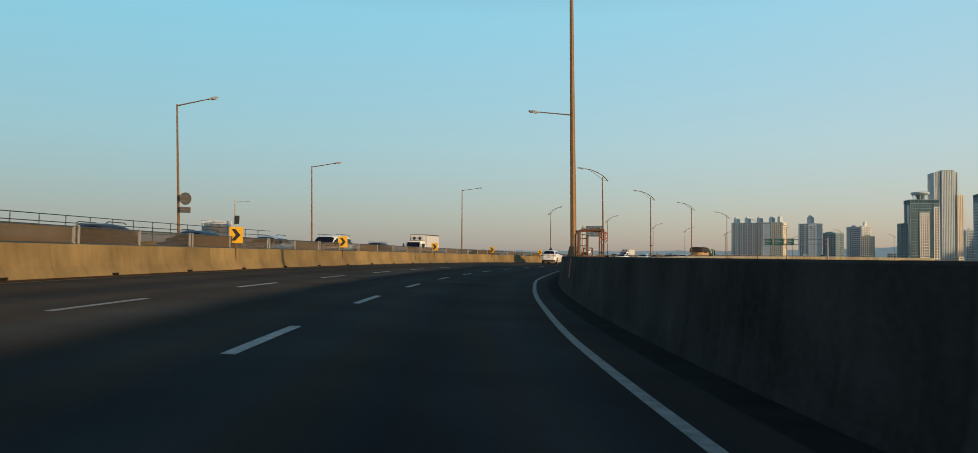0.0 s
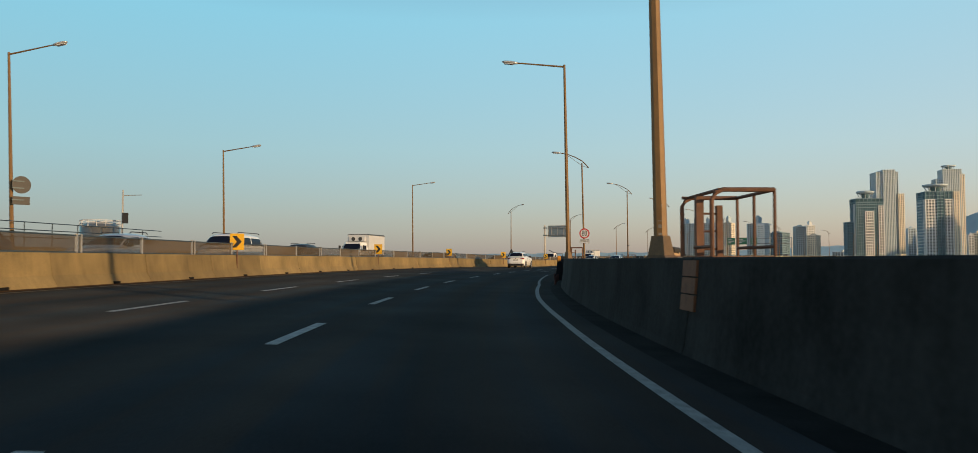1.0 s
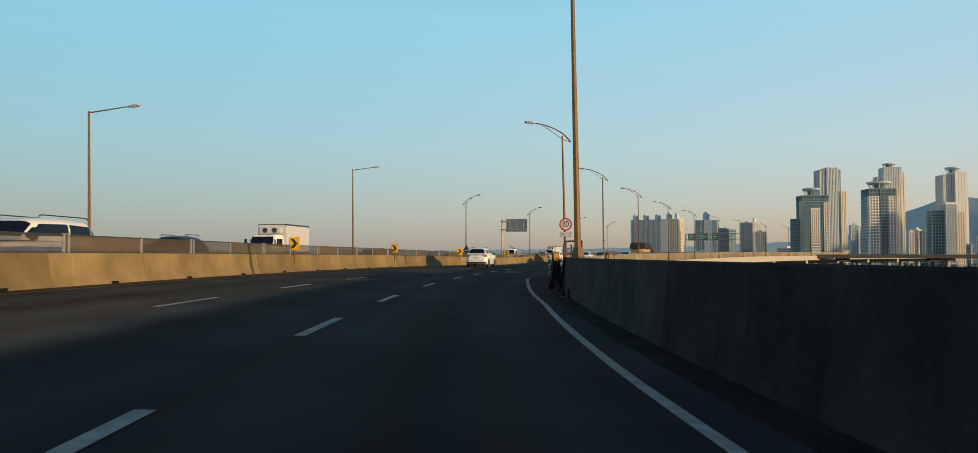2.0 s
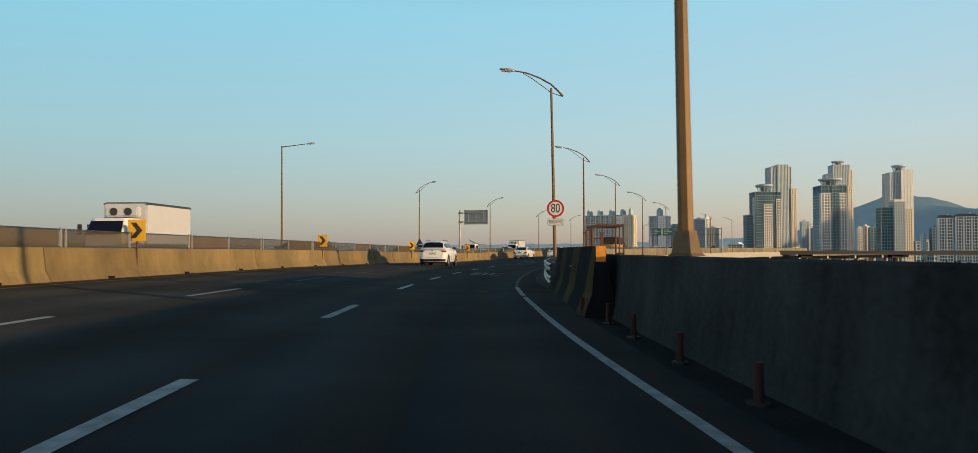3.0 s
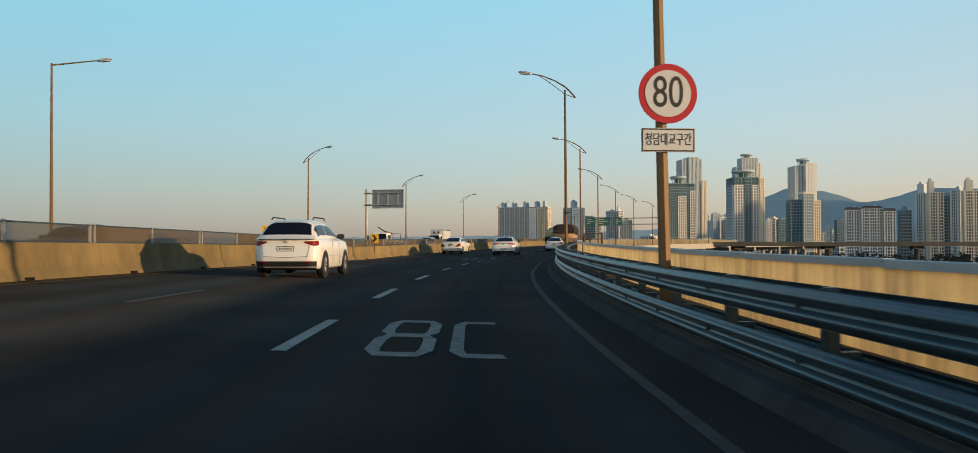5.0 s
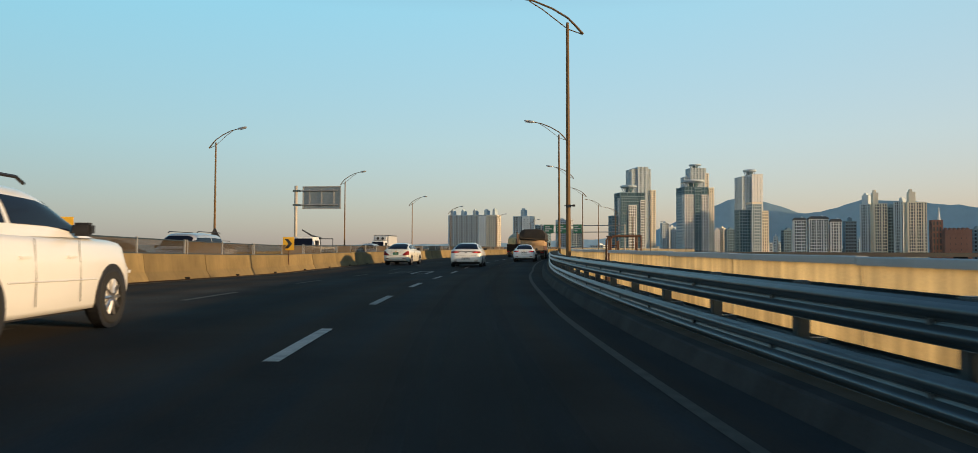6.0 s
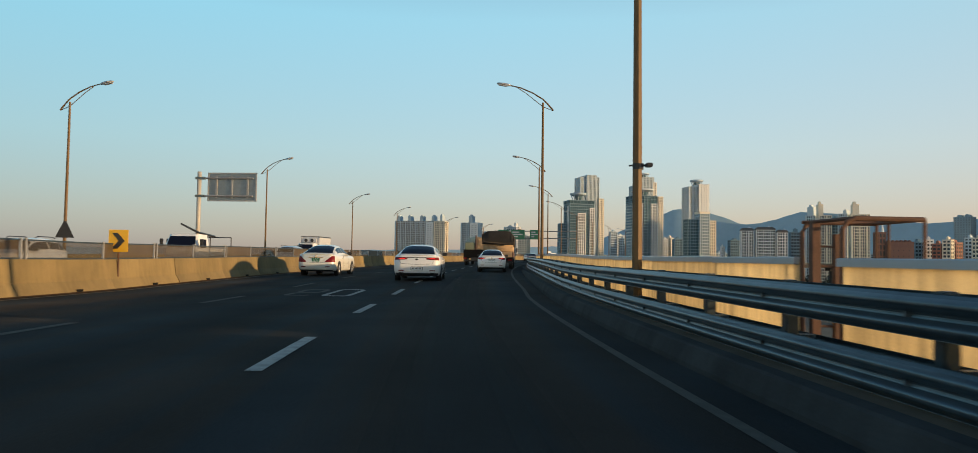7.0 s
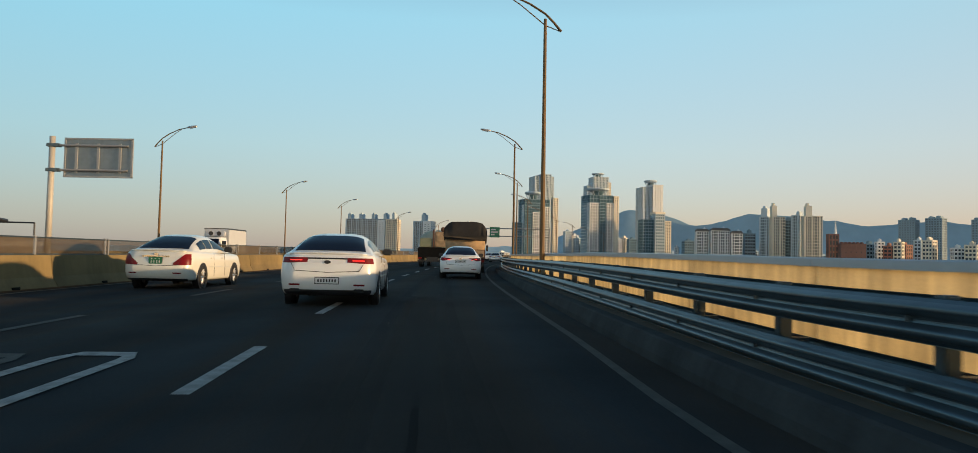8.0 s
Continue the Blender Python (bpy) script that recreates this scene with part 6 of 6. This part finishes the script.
# high apartment towers in pairs; wall colour paints each shaded and sunlit wing
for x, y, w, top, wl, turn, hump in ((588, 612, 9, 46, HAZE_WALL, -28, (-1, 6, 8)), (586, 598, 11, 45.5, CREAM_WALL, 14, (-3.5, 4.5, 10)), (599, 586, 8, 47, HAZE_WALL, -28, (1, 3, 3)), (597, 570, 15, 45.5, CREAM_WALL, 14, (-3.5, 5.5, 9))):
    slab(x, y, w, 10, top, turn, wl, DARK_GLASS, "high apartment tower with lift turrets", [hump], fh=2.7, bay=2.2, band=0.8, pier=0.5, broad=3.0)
# another block with its shade in the blue-grey wall colour
slab(608, 604, 9, 9, 43.5, 12, BLUE_WALL, DARK_GLASS, "apartment tower whose blue-grey walls carry its shade", [(0, 4, 2)], bay=2.6, band=1.0, pier=0.5)
ch = slab(558, 520, 8, 9, 27.5, 10, BROWN_WALL, DARK_GLASS, "dark brick church with a slim white spire", name="church", fh=5, bay=3)
bm = bmesh.new()
loft(bm, [[(2 + q * math.cos(a), q * math.sin(a), zz) for a in (k * math.tau / 8 for k in range(8))] for q, zz in ((1.3, 27 + Z), (0.9, 31 + Z), (0.1, 38 + Z))])
part("spire", bm, WHITE_WALL, ch, "slim white spire")
bm = bmesh.new()
box(bm, 1.3, 2.7, -0.1, 0.1, 36.6 + Z, 36.9 + Z)
part("cross_arm", bm, WHITE_WALL, ch)
slab(561, 505, 18, 12, 19.5, 10, BROWN_WALL, DARK_GLASS, "broad red-brown brick building with a crenellated edge", [(k * 2.9 - 7.5, 1.5, 1.3) for k in range(6)], name="brick_building", fh=4.5, bay=4.5, band=3.4, pier=3.2)
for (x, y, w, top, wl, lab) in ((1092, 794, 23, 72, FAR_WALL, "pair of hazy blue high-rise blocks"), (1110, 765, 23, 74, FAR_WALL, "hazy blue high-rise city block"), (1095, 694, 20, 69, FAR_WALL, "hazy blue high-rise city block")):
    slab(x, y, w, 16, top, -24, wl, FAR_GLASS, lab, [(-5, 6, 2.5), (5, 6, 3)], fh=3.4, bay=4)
for (x, y, w, top, wl) in ((601, 518, 8.5, 21, BLUE_WALL), (597, 506, 6, 22.5, WHITE_WALL), (593, 495, 7, 19, BROWN_WALL), (593, 487, 6.5, 22, CREAM_WALL), (621, 525, 9, 20, BLUE_WALL), (616, 498, 10, 20.5, BROWN_WALL), (639, 499, 6.5, 25, HAZE_WALL), (592, 462, 8, 23, CREAM_WALL), (602, 447, 8, 17.5, WHITE_WALL), (598, 434, 8.5, 19.5, CREAM_WALL), (611, 424, 9, 21, BLUE_WALL),
                           (587, 826, 6, 28, WHITE_WALL), (598, 830, 7, 30, CREAM_WALL), (592, 809, 9.5, 28, BLUE_WALL), (567, 902, 9, 38, HAZE_WALL), (585, 914, 10, 34, WHITE_WALL), (577, 895, 8, 30, GREY_WALL), (613, 740, 11, 26, BLUE_WALL), (604, 748, 4, 19, WHITE_WALL), (626, 742, 9, 22, HAZE_WALL),
                           (575, 1277, 18, 46, BLUE_WALL), (560, 1173, 16, 52, GREY_WALL), (533, 1075, 14, 35, CREAM_WALL), (613, 1369, 32, 49, BLUE_WALL)):
    slab(x, y, w, w * 0.9, top, (-26, 18, -32, 24)[int(x + y) % 4], wl, DARK_GLASS, "mid-height apartment block among taller towers", [(0, w * 0.3, 2)], fh=3.0, bay=3.0, band=1.2, pier=0.8)
fill = random.Random(3)
for k in range(64):
    az, D = radians(fill.uniform(8, 68)), fill.uniform(850, 1500)
    w = fill.uniform(12, 30)
    wl = fill.choice((WHITE_WALL, GREY_WALL, BLUE_WALL, CREAM_WALL, BROWN_WALL, GREY_WALL))
    slab(12 + D * math.sin(az), 70 + D * math.cos(az), w, w * 0.7, (fill.uniform(0, 22) if az > 0.5 else fill.uniform(-5, 6)), fill.choice((-30, -22, 20, 28)), wl, DARK_GLASS, "low city building among apartment blocks", [(fill.uniform(-3, 3), 4, 2.5)], name="low_building", fh=3.6, bay=5)

# wooded ridge behind the city, its haze put into the base colour
RIDGE_AZ = (-20, 5, 20, 30, 32.8, 34.2, 36.1, 37.2, 38.2, 40.6, 41.8, 42.7, 43.4, 44.4, 45.4, 46.5, 48.8, 50.6, 52, 53.7, 55, 57.8, 60, 64, 72, 90, 120)
RIDGE_Z = (20, 25, 36, 62, 91, 128, 180, 203, 233, 212, 190, 165, 166, 176, 196, 219, 211, 196, 188, 166, 172, 188, 170, 165, 180, 140, 60)
bm = bmesh.new()
grid = []
for i in range(281):
    az = -20 + i * 0.5
    h = float(np.interp(az, RIDGE_AZ, RIDGE_Z))
    col = []
    for j in range(9):
        u = j / 8
        D = 3360 + 140 * u
        q = Vector((D * math.sin(radians(az)), D * math.cos(radians(az)), 0))
        z = GROUND_Z + (h - GROUND_Z) * u ** 1.3 + noise.noise(q * 0.006) * 11 * u * (1 - u * 0.75) + noise.noise(q * 0.03) * 5 * u
        col.append(bm.verts.new((q.x, q.y, z)))
    grid.append(col)
for a, b in zip(grid, grid[1:]):
    for j in range(8):
        bm.faces.new((a[j], b[j], b[j + 1], a[j + 1]))
tagged(part("backdrop_hills", bm, HILL, smooth=True), "wooded hills behind the city, haze put into their blue", "hills", kind="structure")

# far viaduct on columns over the river land
VIADUCT = mat("grey_viaduct_concrete", (0.042, 0.045, 0.048), 0.9, vary=0.25, scale=0.1)
vd = new("viaduct")
vd.location = (0, 0, GROUND_Z)
line = [(150 + 6 * k, 330 - 0.9 * k - 0.012 * k * k) for k in range(90)]
for k in range(0, 84, 6):
    pts = line[k:k + 7]
    bm = bmesh.new()
    rings = []
    for i, (x, y) in enumerate(pts):
        a, b = Vector(pts[max(i - 1, 0)]), Vector(pts[min(i + 1, len(pts) - 1)])
        n = (b - a).normalized()
        n = Vector((n.y, -n.x))
        rings.append([(x + n.x * d, y + n.y * d, z) for d, z in ((-5, 15.8), (5, 15.8), (5, 17.4), (4.7, 17.4), (4.7, 16.6), (-4.7, 16.6), (-4.7, 17.4), (-5, 17.4))])
    loft(bm, rings)
    bmesh.ops.recalc_face_normals(bm, faces=bm.faces)
    part("deck", bm, VIADUCT, vd)
    x, y = pts[0]
    bm = bmesh.new()
    tube(bm, [(x, y, 0), (x, y, 14.8)], 1.0, 1.0, 10)
    box(bm, x - 2.5, x + 2.5, y - 1.2, y + 1.2, 14.6, 15.8)
    part("column", bm, VIADUCT, vd)
tagged(vd, "dull grey concrete viaduct on round columns over low land", "viaduct")

# far trees on the low land: many small leafy clumps
tw = random.Random(9)
verts, faces = [], []
for k in range(900):
    az, D = radians(tw.uniform(12, 80)), tw.uniform(320, 900)
    cx, cy, hh = D * math.sin(az), D * math.cos(az), tw.uniform(6, 10.5)
    for j in range(30):
        u = tw.random()
        r = hh * 0.35 * math.sqrt(1 - (2 * u - 1) ** 2 * 0.8)
        a = tw.uniform(0, math.tau)
        q = Vector((cx + r * math.cos(a), cy + r * math.sin(a), GROUND_Z + hh * (0.25 + 0.75 * u)))
        i = len(verts)
        for _ in range(4):
            verts.append(q + Vector((tw.uniform(-1, 1), tw.uniform(-1, 1), tw.uniform(-0.8, 0.8))) * 1.25)
        faces += [(i, i + 1, i + 2), (i, i + 2, i + 3), (i, i + 3, i + 1), (i + 1, i + 3, i + 2)]
me = bpy.data.meshes.new("far_woods")
me.from_pydata(verts, [], faces)
me.materials.append(mat("winter_foliage", (0.03, 0.038, 0.038), 1.0, spec=0.05, vary=0.12, scale=0.05, fine=0.5))
tagged(new("far_woods", me), "dull brown-green trees on the low land", "woods", kind="stuff")

# columns that carry the road itself
for i in range(-1, 14):
    s = i * 45.0 + 10
    pr = new("bridge_pier")
    pr.matrix_world = at_pose(s, 0, -2.12)
    bm = bmesh.new()
    box(bm, -22, 5, -1.3, 1.3, -1.6, 0.9, 0.1)
    part("cap_beam", bm, CONCRETE_PALE, pr)
    for x in (-18, -9, 0):
        bm = bmesh.new()
        tube(bm, [(x, 0, -14.4), (x, 0, -1.5)], 1.1, 1.1, 14)
        part("column", bm, CONCRETE_PALE, pr)
    tagged(pr, "concrete bridge pier with a broad cap beam", "bridge pier", "bridge piers")
